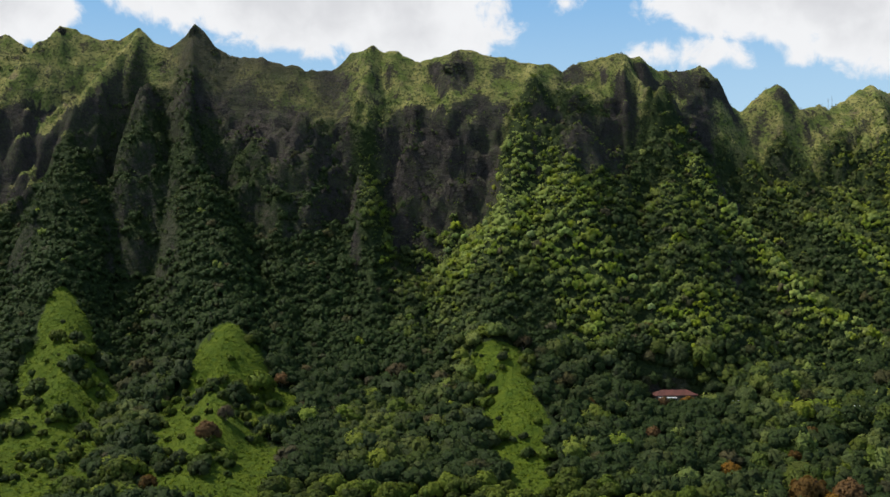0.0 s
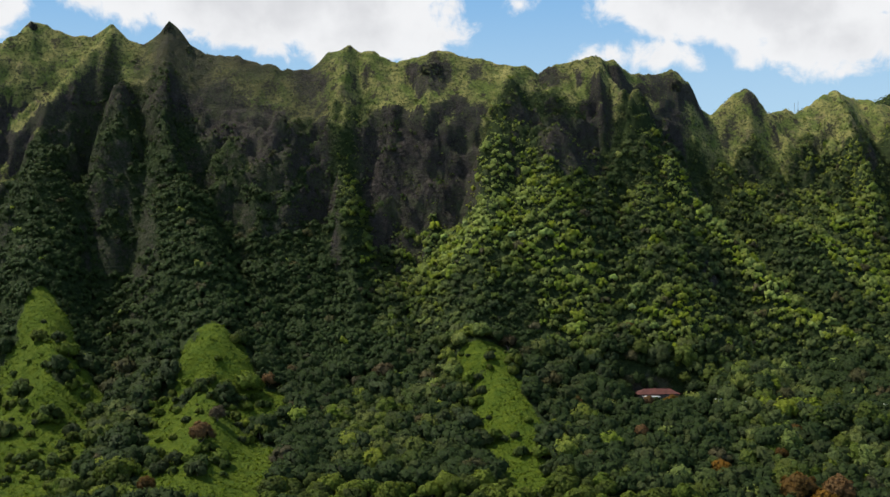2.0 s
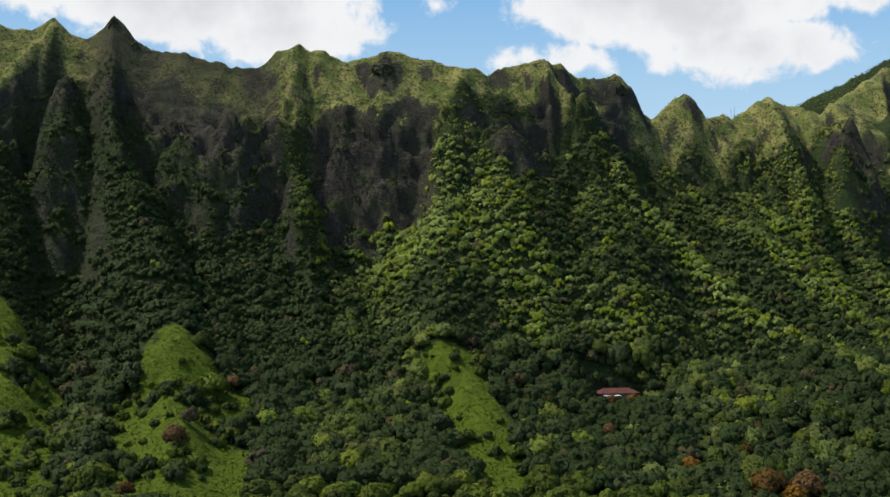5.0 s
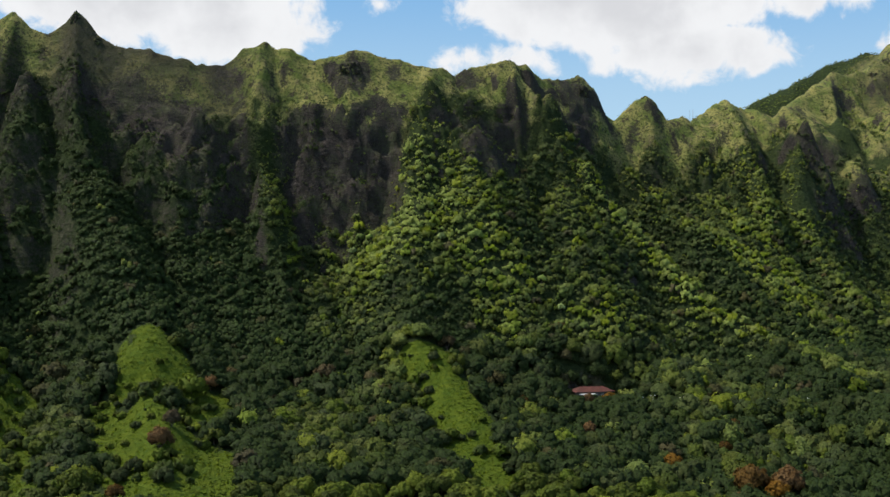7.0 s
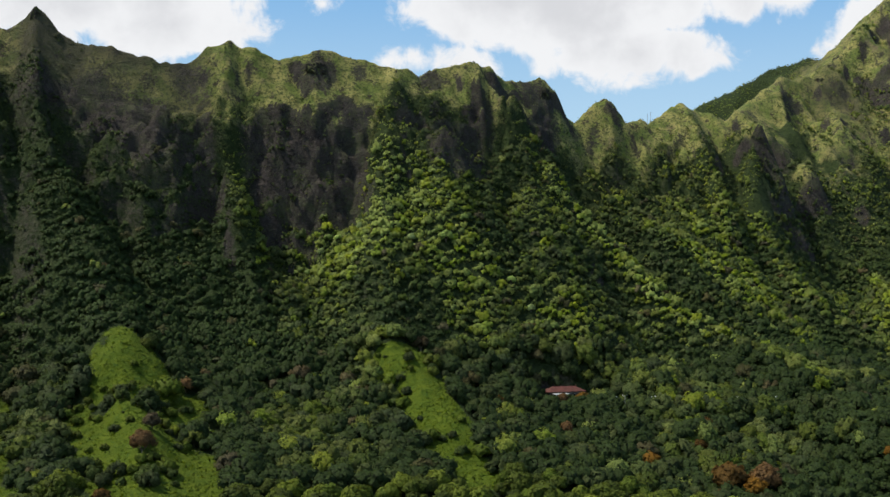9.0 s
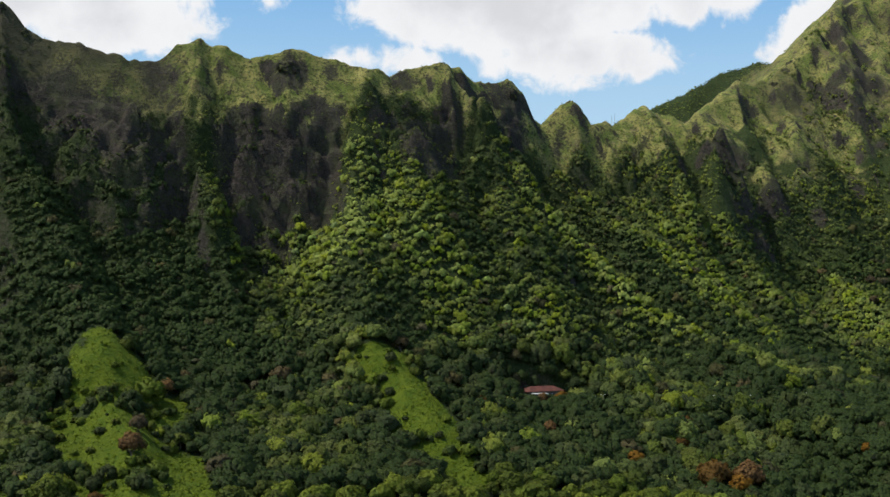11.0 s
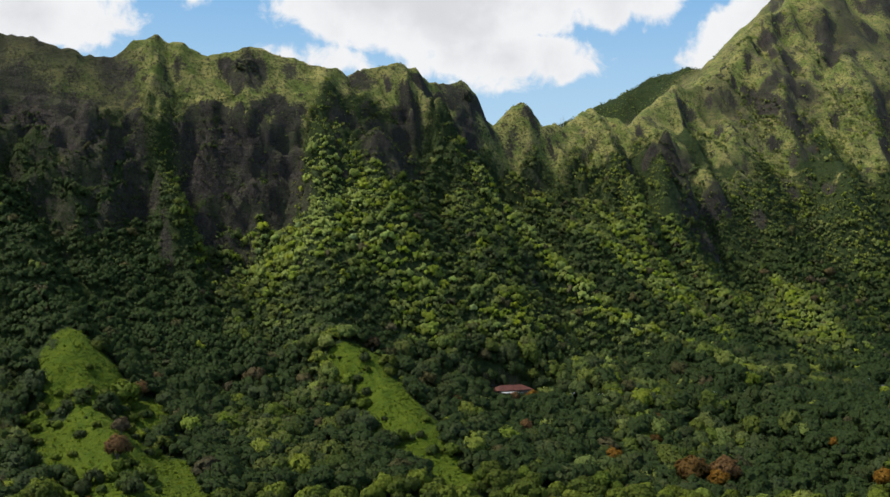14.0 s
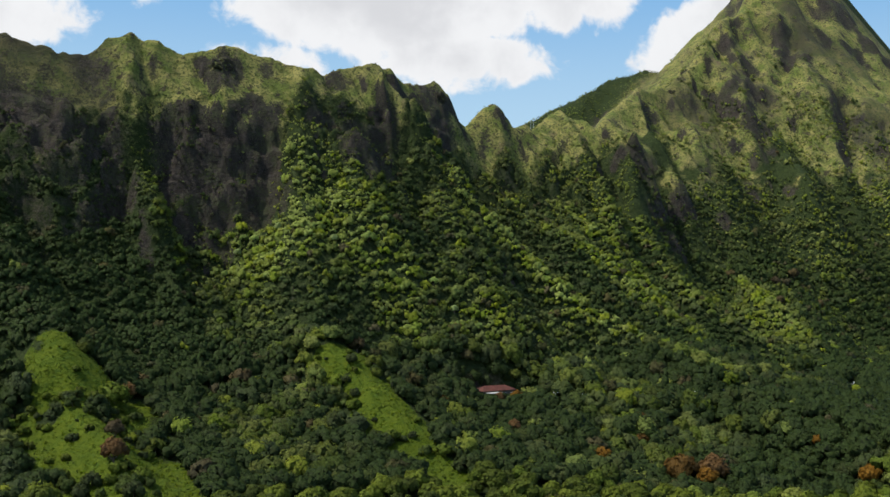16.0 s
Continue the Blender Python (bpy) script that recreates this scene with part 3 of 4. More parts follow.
# ---------------------------------------------------------------- foliage
def crown(seed, leaves, lumps, tall, leaf, sides=3, domes=True):
    """A domed crown about 1 in radius: uneven boughs, each a small ragged dome of foliage, under loose leaf clumps.
    Returns the corners of the pieces and the way each corner faces."""
    r = np.random.default_rng(seed)
    k = np.arange(lumps)
    up = 1.0 - (k + 0.5) / lumps * 1.12
    ang = k * 2.39996 + r.uniform(-0.5, 0.5, lumps)
    ring = np.sqrt(np.clip(1 - up * up, 0, 1))
    way = np.stack([ring * np.cos(ang), ring * np.sin(ang), up], 1)
    bough = way * r.uniform(0.48, 0.72, (lumps, 1))
    size = r.uniform(0.30, 0.48, lumps)
    q, out = [], []
    for w, c, z in zip(way, bough, size):
        axis = w + (0, 0, 0.5) + r.normal(0, 0.15, 3)
        axis /= np.linalg.norm(axis)
        e = np.cross(axis, (0.3, 0.9, 0.2) if abs(axis[0]) > 0.5 else (0.9, 0.2, 0.3))
        e /= np.linalg.norm(e)
        f = np.cross(axis, e)
        turn = r.uniform(0, 6.28)

        def rim(n, high, wide, shift):
            a = turn + shift + np.arange(n) * 2 * np.pi / n + r.uniform(-0.25, 0.25, n)
            d = axis * high + wide * (np.cos(a)[:, None] * e + np.sin(a)[:, None] * f)
            return d, c + d * z * r.uniform(0.72, 1.15, (n, 1))

        (d0, p0), (d1, p1) = rim(5, 0.62, 0.75, 0.0), rim(5, -0.35, 1.0, 0.63)
        top = c + axis * z * r.uniform(0.8, 1.05)
        for i in range(5):
            j = (i + 1) % 5
            for ps, ds in (((top, p0[i], p0[j]), (axis, d0[i], d0[j])), ((p0[i], p1[i], p0[j]), (d0[i], d1[i], d0[j])), ((p0[j], p1[i], p1[j]), (d0[j], d1[i], d1[j]))):
                q.append(ps)
                out.append([0.65 * v / np.linalg.norm(v) + 0.6 * w for v in ds])
    q, out = np.array(q if domes else q[:0]).reshape(-1, 3, 3), np.array(out if domes else out[:0]).reshape(-1, 3, 3)
    if sides == 4:
        q, out = q[:, [0, 1, 2, 2]].copy(), out[:, [0, 1, 2, 2]].copy()
        q[:, 3] = (q[:, 0] + q[:, 2]) / 2
        out[:, 3] = (out[:, 0] + out[:, 2]) / 2
    pick = r.choice(lumps, leaves, p=size ** 2 / (size ** 2).sum())
    d = r.normal(size=(leaves, 3)) + way[pick] * 0.7
    d[:, 2] += 0.25
    d /= np.linalg.norm(d, axis=1)[:, None]
    c = bough[pick] + d * (size[pick] * r.uniform(0.95, 1.25, leaves))[:, None]
    face = d + r.normal(size=(leaves, 3)) * 0.3
    face /= np.linalg.norm(face, axis=1)[:, None]
    a = np.cross(face, r.normal(size=(leaves, 3)))
    a /= np.linalg.norm(a, axis=1)[:, None]
    b = np.cross(face, a)
    w = leaf * r.uniform(0.65, 1.3, (leaves, 1))
    h = leaf * r.uniform(0.6, 1.1, (leaves, 1))
    if sides == 3:
        loose = np.stack([c - a * w * 0.6 - b * h * 0.35, c + a * w * 0.6 - b * h * 0.35, c + b * h * 0.75], 1)
    else:
        tip = face * leaf * 0.2
        loose = np.stack([c - a * w * 0.5 - b * h * 0.2, c - b * h * 0.6 - tip, c + a * w * 0.6 + b * h * 0.1, c + b * h * 0.6 - a * w * 0.1 - tip], 1)
    facing = d * 0.6 + way[pick] * 0.6 + r.normal(size=(leaves, 3)) * 0.12
    q, out = np.concatenate([q, loose]), np.concatenate([out, np.repeat(facing[:, None, :], sides, 1)])
    out[..., 2] += 0.08
    out /= np.linalg.norm(out, axis=-1, keepdims=True)
    q[..., 2] = (q[..., 2] + 0.35) * tall
    return q, out


def scatter(seed, x0, x1, y0, y1, gap):
    """Uneven points over a stretch of the plan."""
    r = np.random.default_rng(seed)
    xs, ys = np.meshgrid(np.arange(x0, x1, gap), np.arange(y0, y1, gap))
    xs = xs + (np.arange(xs.shape[0])[:, None] % 2) * gap * 0.5
    return (xs + r.uniform(-0.42, 0.42, xs.shape) * gap).ravel(), (ys + r.uniform(-0.42, 0.42, ys.shape) * gap).ravel(), r


def thicket(name, x, y, radius, tint, templates, material, label, category, lift=0.0, seed=0, hug=0.3):
    """All the crowns at the places given as one mesh."""
    r = np.random.default_rng(seed)
    z = height(x, y)
    turn = r.uniform(0, 2 * np.pi, len(x))
    high = r.uniform(0.85, 1.25, len(x))
    kind = r.integers(0, len(templates), len(x))
    lie = np.stack([height(x - 4, y) - height(x + 4, y), height(x, y - 4) - height(x, y + 4), np.full(len(x), 8.0)], 1)
    lie = hug * lie / np.linalg.norm(lie, axis=1)[:, None]
    verts, shades, facing = [], [], []
    for k, (q, out) in enumerate(templates):
        m = kind == k
        ca, sa = np.cos(turn[m])[:, None, None], np.sin(turn[m])[:, None, None]
        p = np.stack([q[..., 0] * ca - q[..., 1] * sa, q[..., 0] * sa + q[..., 1] * ca, q[..., 2] * high[m][:, None, None]], -1)
        p = p * radius[m][:, None, None, None] + np.stack([x[m], y[m], z[m] + lift * radius[m]], 1)[:, None, None, :]
        f = np.stack([out[..., 0] * ca - out[..., 1] * sa, out[..., 0] * sa + out[..., 1] * ca, np.broadcast_to(out[..., 2], (m.sum(),) + out.shape[:2])], -1)
        f = f + lie[m][:, None, None, :]
        f = f / np.linalg.norm(f, axis=-1, keepdims=True)
        verts.append(p.reshape(-1, 3))
        facing.append(f.reshape(-1, 3))
        shades.append(np.repeat(tint[m], q.shape[0] * q.shape[1]))
    verts = np.concatenate(verts)
    me = mesh_from(name, verts, np.arange(len(verts), dtype=np.int32).reshape(-1, templates[0][0].shape[1]), material, False, np.concatenate(shades), (), np.concatenate(facing))
    return tagged(new(name, me), label, category, kind="stuff")


BIG = [crown(100 + k, 120, 8 + k % 4, 0.9, 0.175) for k in range(10)]
MID = [crown(140 + k, 30, 5 + k % 2, 0.95, 0.23) for k in range(8)]
SMALL = [crown(200 + k, 14, 2 + k % 2, 0.95, 0.32) for k in range(8)]
TUFT = [crown(260 + k, 9, 3, 0.6, 0.8, 3, False) for k in range(6)]


def in_valley(x, y):
    """The part of the valley and its slopes that the range encloses, west to east."""
    return (x > -0.40 * y - 14) & (x < 1.11 * y - 268) & (y > 524 - 0.62 * np.maximum(x - 80, 0))


def near_stretch(x, y):
    """The stretch of forest that stands nearest to the camera's line."""
    d = y + 0.55 * np.maximum(x - 80, 0)
    return (d > 540) & (d < 592) & (x > -250) & (x < 290)


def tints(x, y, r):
    # sun on the spur backs and shade beside them, painted into the leaf tint
    sunny = np.zeros(x.shape)
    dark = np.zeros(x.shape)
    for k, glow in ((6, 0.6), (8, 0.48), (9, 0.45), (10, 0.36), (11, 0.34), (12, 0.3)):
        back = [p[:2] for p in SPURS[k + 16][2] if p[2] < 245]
        sunny = np.maximum(sunny, glow * np.clip(1.7 * band(x, y, back, 15), 0, 1))
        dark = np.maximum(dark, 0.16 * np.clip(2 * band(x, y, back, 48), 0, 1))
    sunny = np.maximum(sunny, 0.42 * np.clip(1.5 * band(x, y, [(66, 900), (52, 850), (44, 812), (70, 815), (96, 770)], 34), 0, 1))
    sunny = np.maximum(sunny, 0.40 * np.clip(1.5 * band(x, y, [(-62, 912), (-58, 880), (-50, 845)], 18), 0, 1))
    # saddle and tall mountain lightened as sunlit ground
    sunny = np.maximum(sunny, 0.32 * np.clip((x - 232) / 12, 0, 1) * np.clip((340 - x) / 30, 0, 1) * np.clip((y - 868) / 12, 0, 1))
    sunny = np.maximum(sunny, 0.22 * np.clip((x - 430) / 40, 0, 1) * np.clip((y - 890) / 40, 0, 1))
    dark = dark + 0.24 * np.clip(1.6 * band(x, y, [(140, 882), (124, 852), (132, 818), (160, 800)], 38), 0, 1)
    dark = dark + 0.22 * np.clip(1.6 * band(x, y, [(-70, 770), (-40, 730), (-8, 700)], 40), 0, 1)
    # lighter leaves paint sunlit patches on the talus and valley floor
    sunny_patch = 0.20 * np.exp(-(((x - 120) / 90) ** 2 + ((y - 790) / 60) ** 2)) + 0.22 * np.exp(-(((x - 205) / 55) ** 2 + ((y - 612) / 45) ** 2)) + 0.22 * np.exp(-(((x + 45) / 40) ** 2 + ((y - 625) / 45) ** 2))
    # cloud shade in the west and lower east, painted as darker leaves
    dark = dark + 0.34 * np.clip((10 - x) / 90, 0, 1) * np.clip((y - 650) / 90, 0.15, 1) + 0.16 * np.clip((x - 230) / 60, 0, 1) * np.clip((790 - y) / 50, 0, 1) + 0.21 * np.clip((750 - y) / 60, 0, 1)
    # gully beds darkened as ground the sun does not reach
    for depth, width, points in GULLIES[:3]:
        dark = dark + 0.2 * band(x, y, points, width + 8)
    in_shade = np.clip((5 - x) / 80, 0, 1) * np.clip((y - 650) / 90, 0.1, 1)
    t = 0.14 + 1.25 * sunny + sunny_patch - dark + (1 - 0.6 * in_shade) * (0.42 * fractal(x, y, 70, 3, 5) + 0.22 * fractal(x, y, 24, 3, 6) + r.normal(0, 0.16, x.size))
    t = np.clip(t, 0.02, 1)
    t = np.where(r.uniform(size=x.size) < 0.03 - 0.024 * in_shade, r.uniform(0.5, 0.85, x.size), t)
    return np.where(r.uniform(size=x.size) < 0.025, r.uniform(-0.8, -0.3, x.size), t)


def clear_of(x, y):
    """False where another thing stands: a tree of its own, the house, the road."""
    free = band(x, y, ROAD, 8) == 0
    for px, py, size in RUST_TREES + PALE_TREES + GREY_TREES:
        free &= np.hypot(x - px, y - py) > size * 0.9
    return free & (np.hypot((x - 144) / 20, (y - 719) / 10) > 1) & (np.hypot(x - 132, y - 705) > 7)


def low_growth(x, y, radius):
    """Before the house the trees are kept low."""
    ahead = 716 - y
    before = (ahead > -6) & (ahead < 130) & (np.abs(x - (142 - 0.36 * ahead)) < 15 + 0.2 * ahead)
    room = (51.3 + 0.095 * ahead - height(x, y)) / 1.7
    return np.where(before, np.clip(room, 0.8, radius), radius)


def build_forest():
    label = "dense tropical forest of dark and bright green crowns"
    for name, y0, y1, gap, size, kinds, where, lift, hug, seed in (("valley_forest", 430, 745, 6.0, 5.5, BIG, " on the valley floor", 0.0, 0.3, 1), ("slope_forest", 745, 905, 4.0, 3.4, MID, " below the cliffs", -0.12, 0.9, 2)):
        x, y, r = scatter(seed, -430, 720, y0, y1, gap)
        rock, scrub, grass = covers(x, y)
        s = np.interp(x, CX, CY) - y
        wood = ((rock < 0.5) | (s > 112) & (x < 420)) & (grass < 0.25) & (s > 50) & (r.uniform(size=x.size) > scrub * 0.75) & ~near_stretch(x, y) & clear_of(x, y) & in_valley(x, y)
        x, y = x[wood], y[wood]
        radius = size * np.exp(r.normal(0.0, 0.36, x.size)) * (1 - 0.3 * np.clip((height(x, y) - 140) / 60, 0, 1))
        radius = np.where(r.uniform(size=x.size) < 0.05, radius * 1.5, radius)
        radius = low_growth(x, y, np.clip(radius, 0.45 * size, 1.6 * size))
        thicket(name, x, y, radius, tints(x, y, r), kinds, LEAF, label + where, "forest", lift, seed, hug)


def build_scrub():
    x, y, r = scatter(3, -385, 440, 780, 990, 3.0)
    rock, scrub, grass = covers(x, y)
    s = np.interp(x, CX, CY) - y
    n = fractal(x, y, 30, 4, 15)
    veg = np.clip(1.0 - 0.68 * rock + 0.45 * n, 0.14, 1) * (1 - 0.35 * scrub)
    veg = veg * (1 - 0.55 * np.clip((-70 - x) / 40, 0, 1) * (rock > 0.3))
    keep = (s > -10) & (s < np.where(rock > 0.3, 150, 105)) & (r.uniform(size=x.size) < veg)
    x, y, scrub, rock = x[keep], y[keep], scrub[keep], rock[keep]
    radius = (1.75 - 0.5 * scrub - 0.55 * rock * (1 - scrub)) * np.exp(r.normal(0, 0.32, x.size))
    saddle = np.clip((x - 225) / 15, 0, 1) * np.clip((395 - x) / 30, 0, 1) * np.clip((np.interp(x, CX, CY) - y - 22) / 12, 0, 1)
    radius = radius * (1 + 0.55 * saddle) * (0.55 + 0.45 * np.clip((np.interp(x, CX, CY) - y) / 25, 0, 1))
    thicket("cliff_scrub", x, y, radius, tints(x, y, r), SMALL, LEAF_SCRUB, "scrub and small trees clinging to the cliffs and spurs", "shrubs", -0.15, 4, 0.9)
    x, y, r = scatter(13, -340, 260, 845, 922, 1.9)
    rock, scrub, grass = covers(x, y)
    keep = (rock > 0.3) & (scrub < 0.6) & (r.uniform(size=x.size) < np.clip(0.42 + 1.1 * fractal(x, y, 16, 3, 18), 0.1, 0.85))
    x, y = x[keep], y[keep]
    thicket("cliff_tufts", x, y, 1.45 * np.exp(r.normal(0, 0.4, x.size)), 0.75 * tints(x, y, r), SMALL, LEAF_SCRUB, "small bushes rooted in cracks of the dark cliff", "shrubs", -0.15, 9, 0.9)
    x, y, r = scatter(5, 420, 880, 860, 1450, 4.2)
    rock, scrub, grass = covers(x, y)
    n = fractal(x, y, 50, 4, 16)
    keep = r.uniform(size=x.size) < np.clip(1.05 + 1.1 * n * np.clip((height(x, y) - 190) / 60, 0, 1) - np.where(y > 1345, 0.0, np.maximum(height(x, y) - 205, 0)) / 150 - 0.15 * rock, 0.06, 1)
    keep &= (np.interp(x, CX, CY) - y < 470) & (x < 1.11 * y - 230) & ((y < 1340) | (x < 800)) & ((np.interp(x, CX, CY) - y > 34) | (y > np.interp(x, CX, CY) + 60))
    x, y = x[keep], y[keep]
    radius = (3.3 - 1.1 * np.clip((height(x, y) - 170) / 160, 0, 1)) * np.exp(r.normal(0, 0.33, x.size))
    radius = radius * (0.6 + 0.4 * np.clip((np.interp(x, CX, CY) - y - 40) / 80, 0, 1))
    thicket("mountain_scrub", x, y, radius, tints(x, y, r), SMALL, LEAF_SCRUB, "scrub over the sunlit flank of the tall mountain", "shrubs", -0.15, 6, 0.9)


def build_tall_grass():
    x, y, r = scatter(7, -300, 100, 540, 770, 1.9)
    grass = covers(x, y)[2]
    keep = (grass > 0.35) & (r.uniform(size=x.size) < 0.75) & clear_of(x, y)
    x, y = x[keep], y[keep]
    radius = 0.75 * np.exp(r.normal(0, 0.35, x.size))
    tint = np.clip(0.45 + 0.3 * fractal(x, y, 25, 3, 71) + r.normal(0, 0.25, x.size), 0, 1)
    thicket("tall_grass", x, y, radius, tint, TUFT, GRASS, "tufts of bright green grass over the open knolls", "grass", -0.1, 8)


# trees that stand out by their colour: x, y and radius of the crown
RUST_TREES = [(178, 567, 10.5), (196, 562, 9.0), (187, 556, 7.0), (86, 685, 4.6), (117, 651, 4.8), (149, 604, 5.8), (186, 616, 4.4), (131, 694, 3.8), (147, 699, 4.2),
              (-146, 570, 5.0), (-127, 618, 7.0), (259, 506, 6.5), (134, 759, 3.6), (-101, 714, 5.2), (271, 556, 4.2), (203, 640, 3.8), (168, 560, 4.5)]
PALE_TREES = [(8, 851, 3.6), (2, 846, 3.2), (15, 847, 3.4), (-8, 842, 3.0), (138, 771, 3.2), (84, 799, 5.0), (100, 808, 4.0), (60, 806, 3.6), (128, 785, 3.6), (150, 757, 3.6), (30, 838, 3.4)]
GREY_TREES = [(-30, 728, 7.5), (-66, 702, 4.6), (-88, 735, 4.6), (50, 738, 6.0), (-122, 642, 5.0), (560, 880, 6.0), (545, 860, 5.0), (530, 872, 5.0), (575, 862, 5.5), (515, 850, 4.6)]
build_forest()
build_scrub()
build_tall_grass()


# ---------------------------------------------------------------- things
def part(name, bm, material, parent, label=""):
    """Links a bmesh as one mesh under a thing or a part."""
    me = bpy.data.meshes.new(name)
    bm.to_mesh(me)
    bm.free()
    me.materials.append(material)
    ob = new(name, me)
    ob.parent = parent
    return tagged(ob, label)


def tube(bm, points, radii, sides=7):
    """A tapered tube through the points."""
    rings = []
    for k, p in enumerate(points):
        p = Vector(p)
        d = (Vector(points[min(k + 1, len(points) - 1)]) - Vector(points[max(k - 1, 0)])).normalized()
        a = d.orthogonal().normalized()
        b = d.cross(a)
        rings.append([bm.verts.new(p + (a * math.cos(2 * math.pi * i / sides) + b * math.sin(2 * math.pi * i / sides)) * radii[k]) for i in range(sides)])
    for r0, r1 in zip(rings, rings[1:]):
        for i in range(sides):
            bm.faces.new((r0[i], r0[(i + 1) % sides], r1[(i + 1) % sides], r1[i]))
    bm.faces.new(rings[0][::-1])
    bm.faces.new(rings[-1])


def box(bm, x0, x1, y0, y1, z0, z1, bevel=0.0):
    made = bmesh.ops.create_cube(bm, size=1.0, matrix=Matrix.LocRotScale(((x0 + x1) / 2, (y0 + y1) / 2, (z0 + z1) / 2), None, (x1 - x0, y1 - y0, z1 - z0)))
    if bevel:
        edges = {e for v in made["verts"] for e in v.link_edges}
        bmesh.ops.bevel(bm, geom=list(edges), offset=bevel, segments=1, affect="EDGES")


def foliage(name, parent, seed, leaves, lumps, tall, leaf, radius, height, material, tint):
    q, out = crown(seed, leaves, lumps, tall, leaf, 4)
    v = q.reshape(-1, 3) * radius + (0, 0, height)
    me = mesh_from(name, v, np.arange(len(v), dtype=np.int32).reshape(-1, 4), material, False, np.full(len(v), tint), (), out.reshape(-1, 3))
    ob = new(name, me)
    ob.parent = parent
    return ob


def tree(name, seed, radius, height, material, tint, label, category, group, leaves=260, lumps=11, flat=0.95):
    """A tree: a tapered trunk that forks into limbs, under a crown of leaf clumps. It stands at the origin."""
    r = random.Random(seed)
    base = tagged(new(name), label, category, group)
    bm = bmesh.new()
    h = height * 0.62
    lean = (r.uniform(-0.6, 0.6), r.uniform(-0.6, 0.6))
    w = radius * 0.075
    tube(bm, [(0, 0, -0.8), (lean[0] * 0.3, lean[1] * 0.3, h * 0.5), (lean[0], lean[1], h)], [w * 1.3, w, w * 0.75])
    for k in range(5):
        a = k * 1.257 + r.uniform(-0.3, 0.3)
        o = radius * r.uniform(0.45, 0.7)
        tube(bm, [(lean[0], lean[1], h * 0.9), (lean[0] + o * 0.5 * math.cos(a), lean[1] + o * 0.5 * math.sin(a), h + radius * 0.22), (o * math.cos(a), o * math.sin(a), height + radius * r.uniform(0.3, 0.6))], [w * 0.6, w * 0.4, w * 0.15], 5)
    part("trunk", bm, BARK, base)
    foliage("crown", base, seed, leaves, lumps, flat, 0.23, radius, height, material, tint)
    return base


def stand(ob, x, y, turn=0.0, scale=1.0, sink=0.0):
    ob.matrix_basis = pose(x, y, float(height(x, y)) - sink, 0, 0, turn) @ Matrix.Scale(scale, 4)
    return ob


def build_near_trees():
    x, y, r = scatter(9, -275, 335, 420, 600, 8.8)
    rock, scrub, grass = covers(x, y)
    keep = near_stretch(x, y) & (grass < 0.25) & clear_of(x, y)
    kinds = []
    for k in range(8):
        t = 0.12 + 0.11 * k
        word = ("dark green", "deep green", "dark olive", "mid green", "fresh green", "bright green", "yellowish green", "light green")[k]
        kinds.append(tree("broadleaf_tree", 300 + k, 4.5 + 0.25 * (k % 4), 1.6 + 0.3 * (k % 3), LEAF, t, f"{word} broadleaf tree in the valley forest", "tree", "valley trees", 280, 10 + k % 4, 0.9 + 0.05 * (k % 4)))
    first = set()
    for px, py in zip(x[keep], y[keep]):
        # lighter kinds beyond x = 130 paint the sunlit stretch of the valley
        k = int(np.clip(r.normal(1.8 + 1.8 * (px > 130), 1.8), 0, 7))
        ob = kinds[k]
        m = pose(px, py, float(height(px, py)) - 0.2, 0, 0, r.uniform(0, 360))
        size = float(np.exp(r.normal(0.0, 0.24)))
        if k in first:
            ob = copy_thing(ob, m)
            ob.matrix_basis = m @ Matrix.Scale(size, 4)
        else:
            first.add(k)
            ob.matrix_basis = m @ Matrix.Scale(size, 4)


build_near_trees()


def build_crags():
    """Knobs of bare basalt that break through along the crest."""
    for k, (x, y, wide, tall) in enumerate(((8, 909, 10, 9), (-203, 930, 4.5, 9), (-187, 929, 5, 6), (-313, 933, 7, 8), (-344, 935, 3.0, 6),
                                            (214, 948, 7, 7), (281, 972, 5, 5), (640, 1140, 9, 9), (600, 1118, 7, 7))):
        bm = bmesh.new()
        bmesh.ops.create_icosphere(bm, subdivisions=4, radius=1.0)
        for v in bm.verts:
            p = v.co.normalized()
            n = noise.fractal(p * 1.6 + Vector((k * 7.1, 0, 0)), 0.9, 2.1, 5) * 0.30 + abs(noise.noise(Vector((p.x * 3, p.y * 3, k * 3.0)))) * 0.28
            v.co = Vector((p.x * wide, p.y * wide * 0.7, p.z * tall)) * (0.82 + n)
        me = bpy.data.meshes.new("crag")
        bm.to_mesh(me)
        bm.free()
        me.materials.append(EARTH)
        me.attributes.new("rock", "FLOAT", "POINT").data.foreach_set("value", np.full(len(me.vertices), 0.72, np.float32))
        me.attributes.new("scrub", "FLOAT", "POINT").data.foreach_set("value", np.ones(len(me.vertices), np.float32))
        ob = tagged(new("crag", me), "dark weathered basalt outcrop on the crest of the ridge", "rock", "crags along the crest")
        ob.matrix_basis = pose(x, y, float(height(x, y)) - tall * 0.72, 0, 0, 37 * k)


build_crags()


